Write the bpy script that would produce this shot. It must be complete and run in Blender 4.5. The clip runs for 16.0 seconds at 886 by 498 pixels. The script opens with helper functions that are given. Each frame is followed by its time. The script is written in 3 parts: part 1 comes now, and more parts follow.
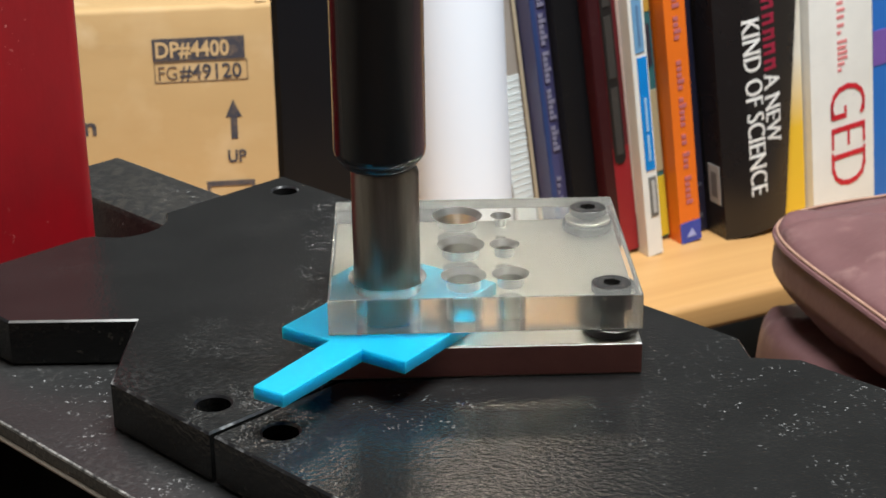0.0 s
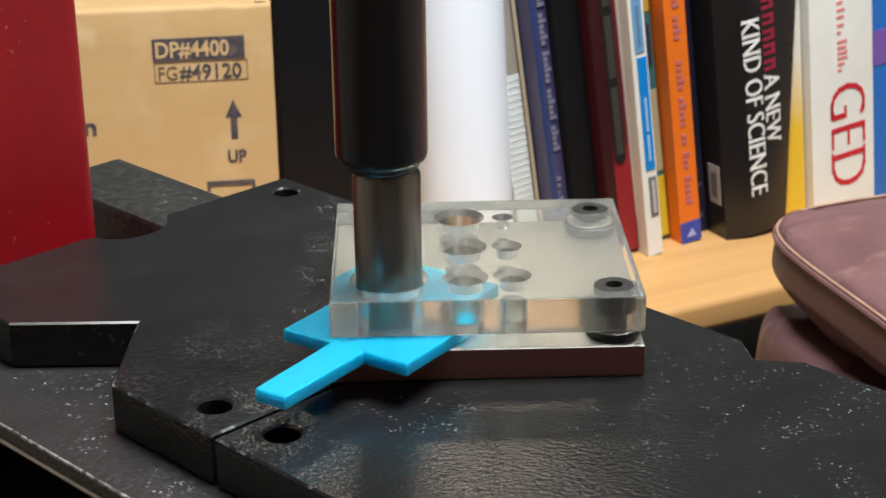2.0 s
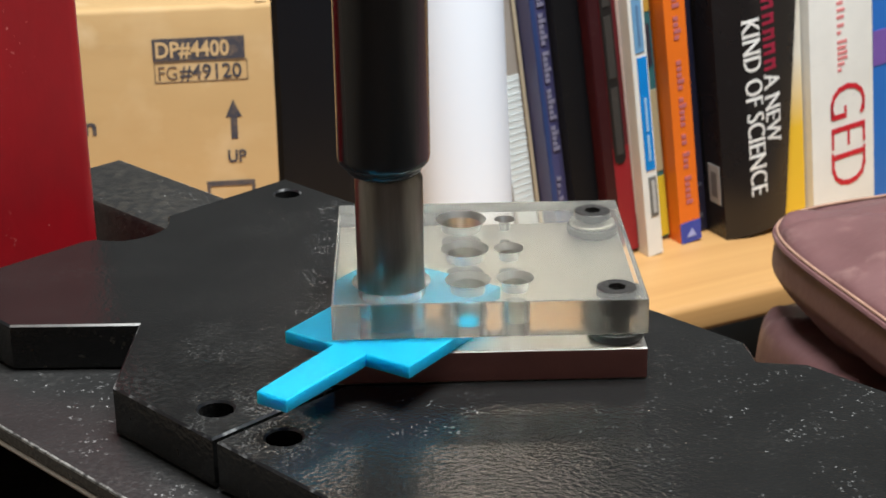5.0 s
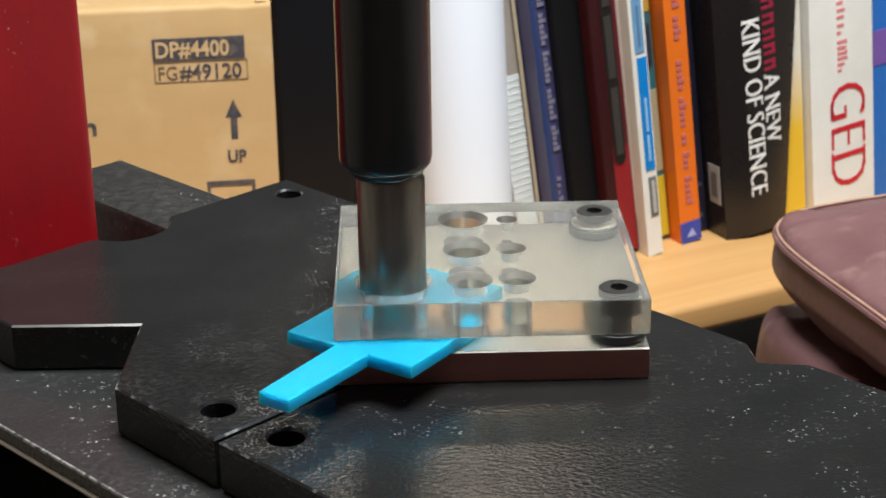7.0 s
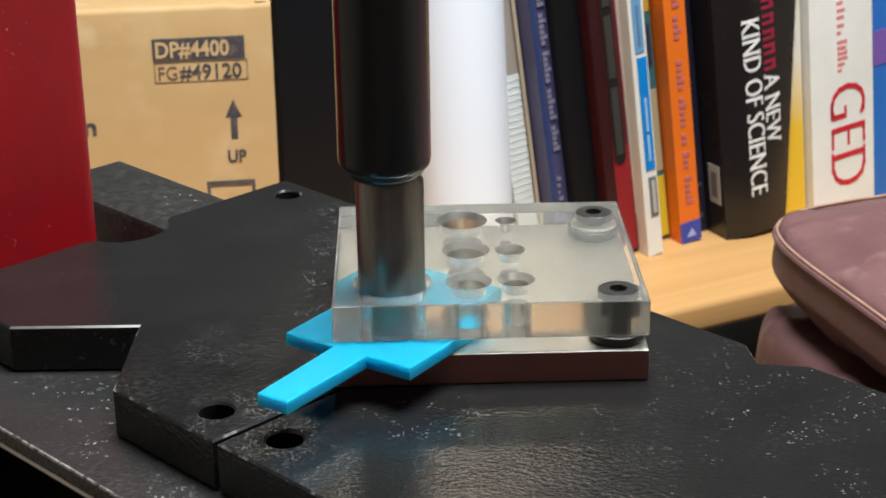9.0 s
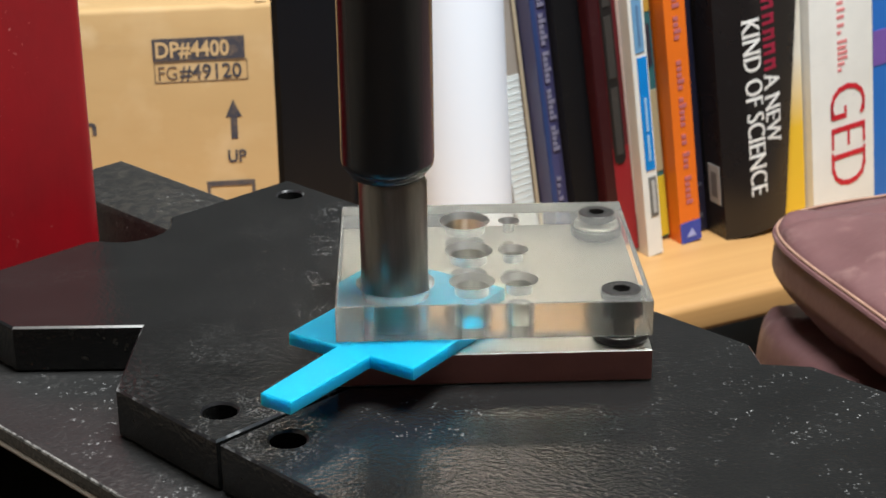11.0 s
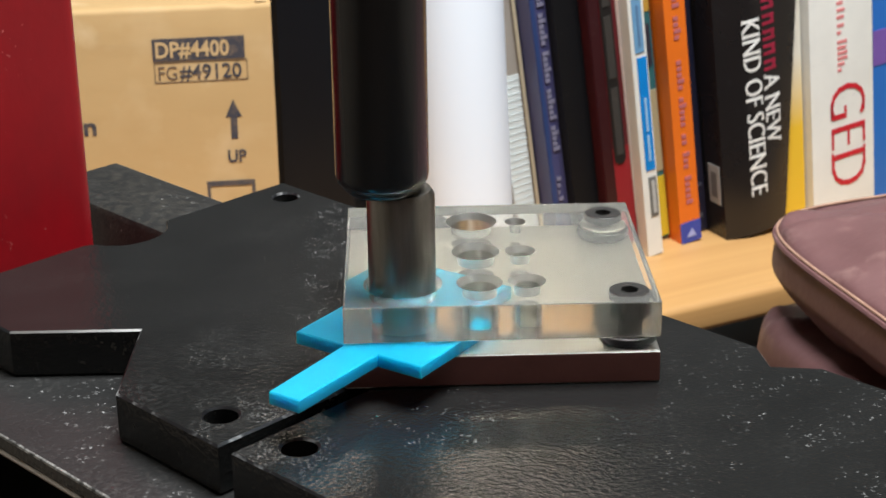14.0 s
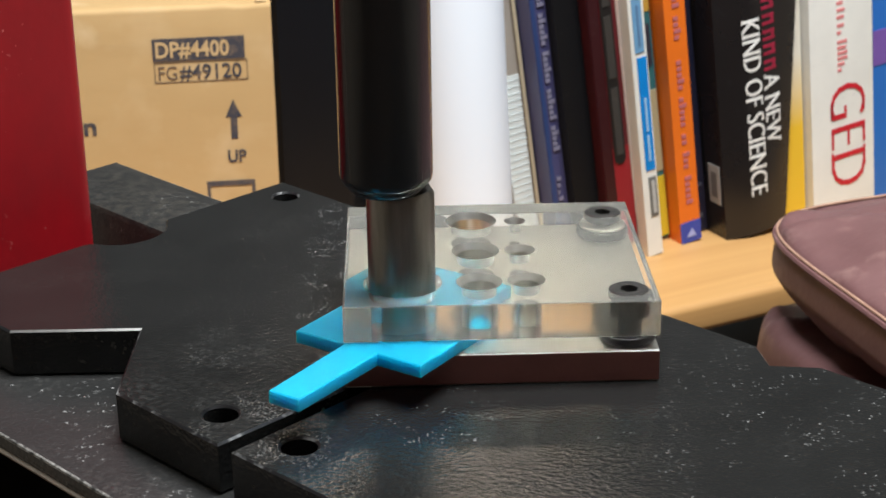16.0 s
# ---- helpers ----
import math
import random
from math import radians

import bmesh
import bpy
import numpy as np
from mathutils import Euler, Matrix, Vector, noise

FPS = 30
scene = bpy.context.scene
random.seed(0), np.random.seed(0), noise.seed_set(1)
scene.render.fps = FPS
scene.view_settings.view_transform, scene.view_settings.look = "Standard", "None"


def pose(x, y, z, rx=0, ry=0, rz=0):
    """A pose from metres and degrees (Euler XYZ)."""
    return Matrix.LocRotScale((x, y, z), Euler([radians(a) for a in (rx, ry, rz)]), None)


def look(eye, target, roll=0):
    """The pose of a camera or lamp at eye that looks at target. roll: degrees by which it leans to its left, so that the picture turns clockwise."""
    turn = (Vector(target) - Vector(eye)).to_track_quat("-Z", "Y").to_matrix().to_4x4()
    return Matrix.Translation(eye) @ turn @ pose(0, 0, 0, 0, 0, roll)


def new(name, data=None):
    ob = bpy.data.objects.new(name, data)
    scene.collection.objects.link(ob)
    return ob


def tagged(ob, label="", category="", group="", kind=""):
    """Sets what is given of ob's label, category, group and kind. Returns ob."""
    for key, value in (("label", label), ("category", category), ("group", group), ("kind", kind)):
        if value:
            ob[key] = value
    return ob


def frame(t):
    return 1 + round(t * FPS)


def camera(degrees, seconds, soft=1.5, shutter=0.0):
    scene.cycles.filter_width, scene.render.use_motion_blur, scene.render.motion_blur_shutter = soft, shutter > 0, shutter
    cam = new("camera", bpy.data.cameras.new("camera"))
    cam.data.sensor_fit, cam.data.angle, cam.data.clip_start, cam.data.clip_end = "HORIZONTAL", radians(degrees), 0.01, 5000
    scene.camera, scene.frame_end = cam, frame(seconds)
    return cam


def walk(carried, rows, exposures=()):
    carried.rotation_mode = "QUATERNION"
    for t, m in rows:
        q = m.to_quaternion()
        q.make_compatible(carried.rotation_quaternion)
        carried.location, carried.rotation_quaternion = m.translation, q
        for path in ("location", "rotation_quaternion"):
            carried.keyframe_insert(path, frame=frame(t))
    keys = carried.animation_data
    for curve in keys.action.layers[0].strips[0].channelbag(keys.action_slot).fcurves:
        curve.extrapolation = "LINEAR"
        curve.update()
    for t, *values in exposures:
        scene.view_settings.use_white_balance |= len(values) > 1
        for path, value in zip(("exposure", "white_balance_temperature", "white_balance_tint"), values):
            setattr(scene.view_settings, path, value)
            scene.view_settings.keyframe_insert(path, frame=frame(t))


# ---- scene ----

# World: metres, z = 0 is the top of the two press plates; the floor lies 1.05 m below.
from mathutils.geometry import tessellate_polygon

# ---- camera: a phone on a stand, zoomed in ----
EYE = (0.0, 0.0, 0.2175)
cam = camera(28.36, 16.0, soft=1.6)
cam.data.dof.use_dof = True
cam.data.dof.focus_distance, cam.data.dof.aperture_fstop = 0.50, 62.0
AIM = (0.0, math.cos(0.3763), 0.2175 - math.sin(0.3763))
walk(cam, [(0.0, look(EYE, AIM, -0.746)), (16.0, look(EYE, AIM, -0.746))])

# ---- light ----
scene.view_settings.exposure = 0.0
world = bpy.data.worlds.new("room_air")
scene.world = world
world.use_nodes = True
world.node_tree.nodes["Background"].inputs[0].default_value = (0.8, 0.85, 1.0, 1)
world.node_tree.nodes["Background"].inputs[1].default_value = 0.05


def area_lamp(name, m, size_x, size_y, watts, colour):
    lamp = bpy.data.lights.new(name, "AREA")
    lamp.shape, lamp.size, lamp.size_y, lamp.energy, lamp.color = "RECTANGLE", size_x, size_y, watts, colour
    ob = new(name, lamp)
    ob.matrix_world = m
    return ob


area_lamp("ceiling_lamp_light", pose(0.25, 0.56, 1.33), 0.9, 0.4, 66, (0.93, 0.97, 1.0))
area_lamp("window_light", look((0.0, 2.36, 1.285), (-0.01, 0.40, 0.0)), 0.30, 0.09, 1.3, (1.0, 0.84, 0.68))


# ---- materials ----
def mat(name, colour, rough=0.5, metal=0.0, colour2=None, scale=40.0, amount=0.5, bump=0.0, bump_scale=400.0,
        rough_var=0.0, stretch=(1, 1, 1), coat=0.0, spec=0.5, detail=6.0, shift=0.0):
    m = bpy.data.materials.new(name)
    m.use_nodes = True
    nt = m.node_tree
    b = nt.nodes["Principled BSDF"]
    b.inputs["Base Color"].default_value = (*colour, 1)
    b.inputs["Roughness"].default_value = rough
    b.inputs["Metallic"].default_value = metal
    b.inputs["Coat Weight"].default_value = coat
    b.inputs["Specular IOR Level"].default_value = spec
    tc = nt.nodes.new("ShaderNodeTexCoord")
    mp = nt.nodes.new("ShaderNodeMapping")
    mp.inputs["Scale"].default_value = stretch
    nt.links.new(tc.outputs["Object"], mp.inputs["Vector"])
    n = nt.nodes.new("ShaderNodeTexNoise")
    n.inputs["Scale"].default_value = scale
    n.inputs["Detail"].default_value = detail
    n.inputs["Roughness"].default_value = 0.6
    nt.links.new(mp.outputs[0], n.inputs["Vector"])
    if colour2:
        mix = nt.nodes.new("ShaderNodeMix")
        mix.data_type = "RGBA"
        mix.inputs["A"].default_value = (*colour, 1)
        mix.inputs["B"].default_value = (*colour2, 1)
        ramp = nt.nodes.new("ShaderNodeMapRange")
        ramp.inputs["From Min"].default_value = 0.5 + shift - amount / 2
        ramp.inputs["From Max"].default_value = 0.5 + shift + amount / 2
        nt.links.new(n.outputs["Fac"], ramp.inputs["Value"])
        nt.links.new(ramp.outputs[0], mix.inputs["Factor"])
        nt.links.new(mix.outputs["Result"], b.inputs["Base Color"])
    if rough_var:
        r = nt.nodes.new("ShaderNodeMapRange")
        r.inputs["To Min"].default_value, r.inputs["To Max"].default_value = rough - rough_var, rough + rough_var
        nt.links.new(n.outputs["Fac"], r.inputs["Value"])
        nt.links.new(r.outputs[0], b.inputs["Roughness"])
    if bump:
        n2 = nt.nodes.new("ShaderNodeTexNoise")
        n2.inputs["Scale"].default_value = bump_scale
        n2.inputs["Detail"].default_value = 3
        nt.links.new(mp.outputs[0], n2.inputs["Vector"])
        bp = nt.nodes.new("ShaderNodeBump")
        bp.inputs["Strength"].default_value = bump
        bp.inputs["Distance"].default_value = 0.0006
        nt.links.new(n2.outputs["Fac"], bp.inputs["Height"])
        nt.links.new(bp.outputs[0], b.inputs["Normal"])
    return m


def scuffed_black(name, wear=0.5, grey=1.0, peel=0.36, dusty=0.25, low=0.53, rough=0.125):
    """Black paint on cast steel: orange peel, pale scuffs and chips of two sizes."""
    m = mat(name, (0.0064 * grey, 0.0064 * grey, 0.0062 * grey), rough, 0.0, (0.0086 * grey, 0.0086 * grey, 0.0083 * grey), 30, 0.5, peel, 640, 0.03)
    nt = m.node_tree
    b = nt.nodes["Principled BSDF"]
    tc = [n for n in nt.nodes if n.type == "TEX_COORD"][0]

    def noise_mask(scale, lo, hi):
        n = nt.nodes.new("ShaderNodeTexNoise")
        n.inputs["Scale"].default_value = scale
        n.inputs["Detail"].default_value = 5
        n.inputs["Roughness"].default_value = 0.65
        nt.links.new(tc.outputs["Object"], n.inputs["Vector"])
        r = nt.nodes.new("ShaderNodeMapRange")
        r.inputs["From Min"].default_value, r.inputs["From Max"].default_value = lo, hi
        nt.links.new(n.outputs["Fac"], r.inputs["Value"])
        return r.outputs[0]

    def mul(a, c):
        x = nt.nodes.new("ShaderNodeMath")
        x.operation = "MULTIPLY"
        nt.links.new(a, x.inputs[0])
        nt.links.new(c, x.inputs[1])
        return x.outputs[0]

    dust = mul(noise_mask(620, 0.47, 0.66), noise_mask(21, low, low + 0.2))
    old = b.inputs["Base Color"].links[0].from_socket
    for fac, col, k in ((dust, (0.12, 0.115, 0.105), dusty),):
        s = nt.nodes.new("ShaderNodeMath")
        s.operation = "MULTIPLY"
        s.inputs[1].default_value = k
        nt.links.new(fac, s.inputs[0])
        mix = nt.nodes.new("ShaderNodeMix")
        mix.data_type = "RGBA"
        mix.inputs["B"].default_value = (*col, 1)
        nt.links.new(s.outputs[0], mix.inputs["Factor"])
        nt.links.new(old, mix.inputs["A"])
        old = mix.outputs["Result"]
    nt.links.new(old, b.inputs["Base Color"])
    add_chips_glints(m, (0.5, 0.5, 0.48), 0.6, 650, 0.27, 0.3, (24, 0.68 - 0.16 * wear, 0.76 - 0.14 * wear))
    return m


def add_chips_glints(m, colour, k, scale, size, share, broad, spot=None, stretch=(1, 1, 1)):
    """Crisp flecks: chips where the paint is gone, and glints painted on. scale: cells a metre; size: fleck radius in
    cells; share: how many cells have one;
    broad: (scale, low, high) of the noise that gathers them; spot: (centre, radius) of a worn or glinting place."""
    nt = m.node_tree
    b = nt.nodes["Principled BSDF"]
    tc = [n for n in nt.nodes if n.type == "TEX_COORD"][0]

    def node(kind, **values):
        n = nt.nodes.new(kind)
        for key, value in values.items():
            n.inputs[key].default_value = value
        return n

    def product(p, q):
        x = nt.nodes.new("ShaderNodeMath")
        x.operation = "MULTIPLY"
        nt.links.new(p, x.inputs[0])
        nt.links.new(q, x.inputs[1])
        return x.outputs[0]

    def between(value, low, high, first=0.0, last=1.0):
        r = node("ShaderNodeMapRange")
        for key, v in zip(("From Min", "From Max", "To Min", "To Max"), (low, high, first, last)):
            r.inputs[key].default_value = v
        nt.links.new(value, r.inputs["Value"])
        return r.outputs[0]

    ragged = node("ShaderNodeTexNoise", Scale=scale * 1.7, Detail=2.0)
    nt.links.new(tc.outputs["Object"], ragged.inputs["Vector"])
    wobble = node("ShaderNodeVectorMath")
    wobble.operation = "MULTIPLY_ADD"
    wobble.inputs[1].default_value = (1.9 / scale,) * 3
    nt.links.new(ragged.outputs["Color"], wobble.inputs[0])
    nt.links.new(tc.outputs["Object"], wobble.inputs[2])
    mp = node("ShaderNodeMapping", Scale=stretch)
    nt.links.new(wobble.outputs[0], mp.inputs["Vector"])
    cells = node("ShaderNodeTexVoronoi", Scale=scale)
    nt.links.new(mp.outputs[0], cells.inputs["Vector"])
    parts = node("ShaderNodeSeparateColor")
    nt.links.new(cells.outputs["Color"], parts.inputs[0])
    fac = between(cells.outputs["Distance"], size, size * 0.7)
    fac = product(fac, between(parts.outputs[0], 1 - share, 1 - share + 0.02, 0.0, k))
    fac = product(fac, between(parts.outputs[1], 0.0, 1.0, 0.3, 1.0))
    gather = node("ShaderNodeTexNoise", Scale=broad[0], Detail=4.0)
    nt.links.new(tc.outputs["Object"], gather.inputs["Vector"])
    fac = product(fac, between(gather.outputs["Fac"], broad[1], broad[2]))
    if spot:
        far = node("ShaderNodeVectorMath")
        far.operation = "DISTANCE"
        far.inputs[1].default_value = spot[0]
        nt.links.new(tc.outputs["Object"], far.inputs[0])
        fac = product(fac, between(far.outputs["Value"], spot[1] * 0.35, spot[1], 1.0, 0.0))
    mix = node("ShaderNodeMix")
    mix.data_type = "RGBA"
    mix.inputs["B"].default_value = (*colour, 1)
    nt.links.new(fac, mix.inputs["Factor"])
    nt.links.new(b.inputs["Base Color"].links[0].from_socket, mix.inputs["A"])
    nt.links.new(mix.outputs["Result"], b.inputs["Base Color"])


def add_specks(m, colour, k, fine, broad, spot=None):
    """Small marks of another colour: fine and broad are (scale, low, high) of two noises whose product places them; spot: (centre, radius) of a worn place."""
    nt = m.node_tree
    b = nt.nodes["Principled BSDF"]
    tc = [n for n in nt.nodes if n.type == "TEX_COORD"][0]
    masks = []
    for scale, lo, hi in (fine, broad):
        n = nt.nodes.new("ShaderNodeTexNoise")
        n.inputs["Scale"].default_value = scale
        n.inputs["Detail"].default_value = 5
        nt.links.new(tc.outputs["Object"], n.inputs["Vector"])
        r = nt.nodes.new("ShaderNodeMapRange")
        r.inputs["From Min"].default_value, r.inputs["From Max"].default_value = lo, hi
        r.inputs["To Max"].default_value = math.sqrt(k)
        nt.links.new(n.outputs["Fac"], r.inputs["Value"])
        masks.append(r.outputs[0])
    x = nt.nodes.new("ShaderNodeMath")
    x.operation = "MULTIPLY"
    nt.links.new(masks[0], x.inputs[0])
    nt.links.new(masks[1], x.inputs[1])
    fac = x.outputs[0]
    if spot:
        far = nt.nodes.new("ShaderNodeVectorMath")
        far.operation = "DISTANCE"
        far.inputs[1].default_value = spot[0]
        nt.links.new(tc.outputs["Object"], far.inputs[0])
        fade = nt.nodes.new("ShaderNodeMapRange")
        fade.interpolation_type = "SMOOTHSTEP"
        fade.inputs["From Min"].default_value, fade.inputs["From Max"].default_value = spot[1] * 0.4, spot[1]
        fade.inputs["To Min"].default_value, fade.inputs["To Max"].default_value = 1.0, 0.0
        nt.links.new(far.outputs["Value"], fade.inputs["Value"])
        y = nt.nodes.new("ShaderNodeMath")
        y.operation = "MULTIPLY"
        nt.links.new(fac, y.inputs[0])
        nt.links.new(fade.outputs[0], y.inputs[1])
        fac = y.outputs[0]
    mix = nt.nodes.new("ShaderNodeMix")
    mix.data_type = "RGBA"
    mix.inputs["B"].default_value = (*colour, 1)
    nt.links.new(fac, mix.inputs["Factor"])
    nt.links.new(b.inputs["Base Color"].links[0].from_socket, mix.inputs["A"])
    nt.links.new(mix.outputs["Result"], b.inputs["Base Color"])


def clear_plastic(name, rough=0.03, tint=1.0, clear=0.95):
    m = bpy.data.materials.new(name)
    m.use_nodes = True
    b = m.node_tree.nodes["Principled BSDF"]
    b.inputs["Base Color"].default_value = (0.96 * tint, 0.95 * tint, 0.87 * tint, 1)
    b.inputs["Transmission Weight"].default_value = clear
    b.inputs["IOR"].default_value = 1.49
    b.inputs["Roughness"].default_value = rough
    return m


BLACK_PLATE = scuffed_black("black_painted_steel", 0.15, 1.4, 0.36, 0.12)
PALE, GREY = (0.55, 0.55, 0.53), (0.2, 0.2, 0.19)
for colour, k, scale, size, share, broad, spot in (
        (PALE, 0.75, 1150, 0.36, 0.5, (120, 0.36, 0.58), ((-0.033, 0.590, 0.0), 0.018)),    # first four rows: glints beside the guide plate, painted as pale flecks
        (PALE, 0.75, 1150, 0.36, 0.5, (120, 0.36, 0.58), ((-0.034, 0.560, 0.0), 0.017)),
        (PALE, 0.65, 1150, 0.36, 0.4, (120, 0.38, 0.60), ((-0.035, 0.532, 0.0), 0.016)),
        (PALE, 0.5, 1150, 0.34, 0.35, (120, 0.40, 0.62), ((-0.038, 0.508, 0.0), 0.017)),
        (GREY, 0.42, 1100, 0.45, 0.6, (90, 0.42, 0.64), ((-0.068, 0.474, 0.0), 0.026)),
        (GREY, 0.6, 1100, 0.48, 0.75, (90, 0.38, 0.60), ((-0.056, 0.432, 0.0), 0.024)),     # rubbed round the screw holes
        (GREY, 0.32, 1100, 0.48, 0.75, (110, 0.38, 0.58), ((-0.044, 0.412, 0.0), 0.024)),
        (PALE, 0.34, 800, 0.32, 0.32, (85, 0.51, 0.59), ((0.080, 0.418, 0.0), 0.062)),      # chips on the open side
        (PALE, 0.36, 800, 0.30, 0.25, (60, 0.48, 0.62), ((0.112, 0.446, 0.0), 0.052)),
        (PALE, 0.45, 800, 0.32, 0.4, (110, 0.49, 0.58), ((-0.006, 0.432, 0.0), 0.024)),
        (GREY, 0.22, 1300, 0.36, 0.15, (40, 0.46, 0.66), ((-0.08, 0.54, 0.0), 0.09))):
    add_chips_glints(BLACK_PLATE, colour, k, scale, size, share, broad, spot)
add_specks(BLACK_PLATE, (0.05, 0.05, 0.048), 0.5, (500, 0.45, 0.65), (25, 0.4, 0.65), ((-0.066, 0.45, 0.0), 0.05))
BLACK_SIDE = scuffed_black("black_painted_side", 0.1, 1.7, 0.5, 0.08, 0.5)
add_chips_glints(BLACK_SIDE, (0.16, 0.15, 0.12), 0.6, 380, 0.4, 0.25, (60, 0.46, 0.66))
BLACK_RAIL = scuffed_black("worn_black_steel", 0.25, 2.0, 0.3, 0.3, 0.47, 0.36)
add_chips_glints(BLACK_RAIL, PALE, 0.6, 800, 0.3, 0.12, (40, 0.5, 0.64))
for place, reach, share in (((-0.101, 0.473, -0.0152), 0.021, 0.55), ((-0.074, 0.411, -0.0152), 0.014, 0.5), ((-0.1256, 0.486, -0.0152), 0.010, 0.6),
                            ((-0.1023, 0.4426, -0.0152), 0.008, 0.8), ((-0.100, 0.650, -0.0152), 0.02, 0.3)):
    add_chips_glints(BLACK_RAIL, PALE, 0.85, 520, 0.34, share * 0.7, (130, 0.46, 0.56), (place, reach), (0.8, 1.7, 1.0))
add_specks(BLACK_RAIL, (0.06, 0.054, 0.042), 0.35, (260, 0.42, 0.62), (24, 0.35, 0.6), ((-0.11, 0.66, -0.0152), 0.09))
RAIL_EDGE = mat("rubbed_rail_rim", (0.03, 0.03, 0.028), 0.35, 0.3, (0.36, 0.35, 0.32), 380, 0.3, 0.3, 500, 0.08, shift=0.04)
RAIL_LIP = mat("bare_lower_rim", (0.5, 0.44, 0.36), 0.35, 0.8, (0.3, 0.26, 0.21), 90, 0.6)
WORN_EDGE = mat("worn_steel_edge", (0.012, 0.012, 0.013), 0.3, 0.3, (0.4, 0.4, 0.39), 140, 0.2, 0.2, 500, 0.08, shift=0.13)
# V notch rim: worn bare steel, its highlight painted in as a pale colour
BARE_GLINT_EDGE = mat("bare_glint_edge", (0.75, 0.74, 0.72), 0.35, 0.9, (0.4, 0.4, 0.39), 90, 0.5)
RED = mat("red_enamel", (0.30, 0.005, 0.010), 0.36, 0, (0.22, 0.005, 0.009), 55, 0.5, 0.2, 220, 0.08, (1, 1, 0.5))
add_specks(RED, (0.6, 0.2, 0.18), 0.8, (420, 0.66, 0.72), (26, 0.5, 0.6))
RAM = mat("blackened_steel", (0.030, 0.032, 0.036), 0.2, 0.3, (0.034, 0.035, 0.036), 60, 0.5, 0.05, 700, 0.07, (1, 1, 0.15))
STEEL = mat("ground_steel", (0.33, 0.325, 0.30), 0.36, 1.0, (0.17, 0.165, 0.15), 260, 0.6, 0.06, 900, 0.06, (1, 1, 0.1))
# die block sides: darker and redder than the milled top
BASE_SIDE = mat("brown_side_steel", (0.32, 0.13, 0.11), 0.38, 0.6, (0.22, 0.09, 0.078), 60, 0.6, 0.1, 700, 0.08)
BASE = mat("milled_steel", (0.88, 0.865, 0.81), 0.36, 1.0, (0.74, 0.72, 0.66), 70, 0.7, 0.08, 900, 0.08, (0.3, 1, 1))
ACRYLIC = clear_plastic("clear_acrylic", 0.02, 1.0, 0.935)
ACRYLIC_CUT = clear_plastic("sawn_acrylic", 0.22, 1.0, 0.92)
ACRYLIC_BORE = clear_plastic("drilled_acrylic", 0.36, 0.78, 0.965)
BLUE = mat("cyan_plastic", (0.0, 0.285, 0.46), 0.42, 0, (0.0, 0.30, 0.48), 60, 0.6, 0.05, 700, 0.05)
BLUE.node_tree.nodes["Principled BSDF"].inputs["Subsurface Weight"].default_value = 1.0
BLUE.node_tree.nodes["Principled BSDF"].inputs["Subsurface Radius"].default_value = (0.3, 1.0, 1.0)
BLUE.node_tree.nodes["Principled BSDF"].inputs["Subsurface Scale"].default_value = 0.010
SCREW = mat("black_oxide", (0.17, 0.163, 0.155), 0.24, 0.85, (0.12, 0.115, 0.11), 200, 0.5, 0.08, 900, 0.08)
RUBBER = mat("black_rubber", (0.012, 0.012, 0.012), 0.35, 0.0, (0.02, 0.02, 0.02), 200)
CARD = mat("corrugated_card", (0.56, 0.37, 0.17), 0.75, 0, (0.49, 0.31, 0.13), 7, 0.7, 0.9, 22, 0.08, (1, 1, 2.2))
add_specks(CARD, (0.7, 0.53, 0.32), 0.8, (18, 0.5, 0.68), (6, 0.42, 0.6))
add_specks(CARD, (0.36, 0.22, 0.1), 0.4, (60, 0.6, 0.75), (6, 0.5, 0.65))
CARD_EDGE = mat("card_flap", (0.62, 0.43, 0.22), 0.8, 0, (0.52, 0.35, 0.16), 25, 0.6, 0.15, 120)
INK = mat("grey_ink", (0.045, 0.043, 0.055), 0.7, 0, (0.2, 0.14, 0.09), 120, 0.3, shift=0.12)
FADED_INK = mat("faded_ink", (0.2, 0.13, 0.075), 0.7, 0, (0.1, 0.075, 0.06), 60, 0.5)
WOOD = mat("beech_veneer", (0.62, 0.36, 0.14), 0.42, 0, (0.46, 0.24, 0.082), 14, 0.6, 0.08, 160, 0.06, (0.12, 4, 4))
LEATHER = mat("oxblood_leather", (0.155, 0.077, 0.076), 0.47, 0, (0.115, 0.055, 0.054), 22, 0.6, 0.45, 240, 0.1, spec=0.3)
add_specks(LEATHER, (0.28, 0.17, 0.15), 0.55, (90, 0.52, 0.7), (16, 0.55, 0.7))
PIPING = mat("tan_piping", (0.42, 0.26, 0.18), 0.5, 0, (0.26, 0.14, 0.10), 80, 0.5, 0.1)
WALL = mat("wall_paint", (0.58, 0.50, 0.40), 0.85, 0, (0.53, 0.45, 0.36), 3, 0.7, 0.1, 60)
WALL_DARK = mat("slate_paint", (0.056, 0.060, 0.060), 0.85, 0, (0.045, 0.049, 0.049), 3, 0.7, 0.1, 60)
WALL_RED = mat("terracotta_paint", (0.2, 0.155, 0.135), 0.8, 0, (0.17, 0.13, 0.112), 3, 0.7, 0.1, 60)
CEIL = mat("ceiling_paint", (0.78, 0.76, 0.72), 0.9, 0, (0.73, 0.71, 0.68), 3, 0.7, 0.1, 60)
FLOOR = mat("carpet", (0.16, 0.12, 0.09), 0.95, 0, (0.1, 0.075, 0.06), 90, 0.7, 0.5, 300)
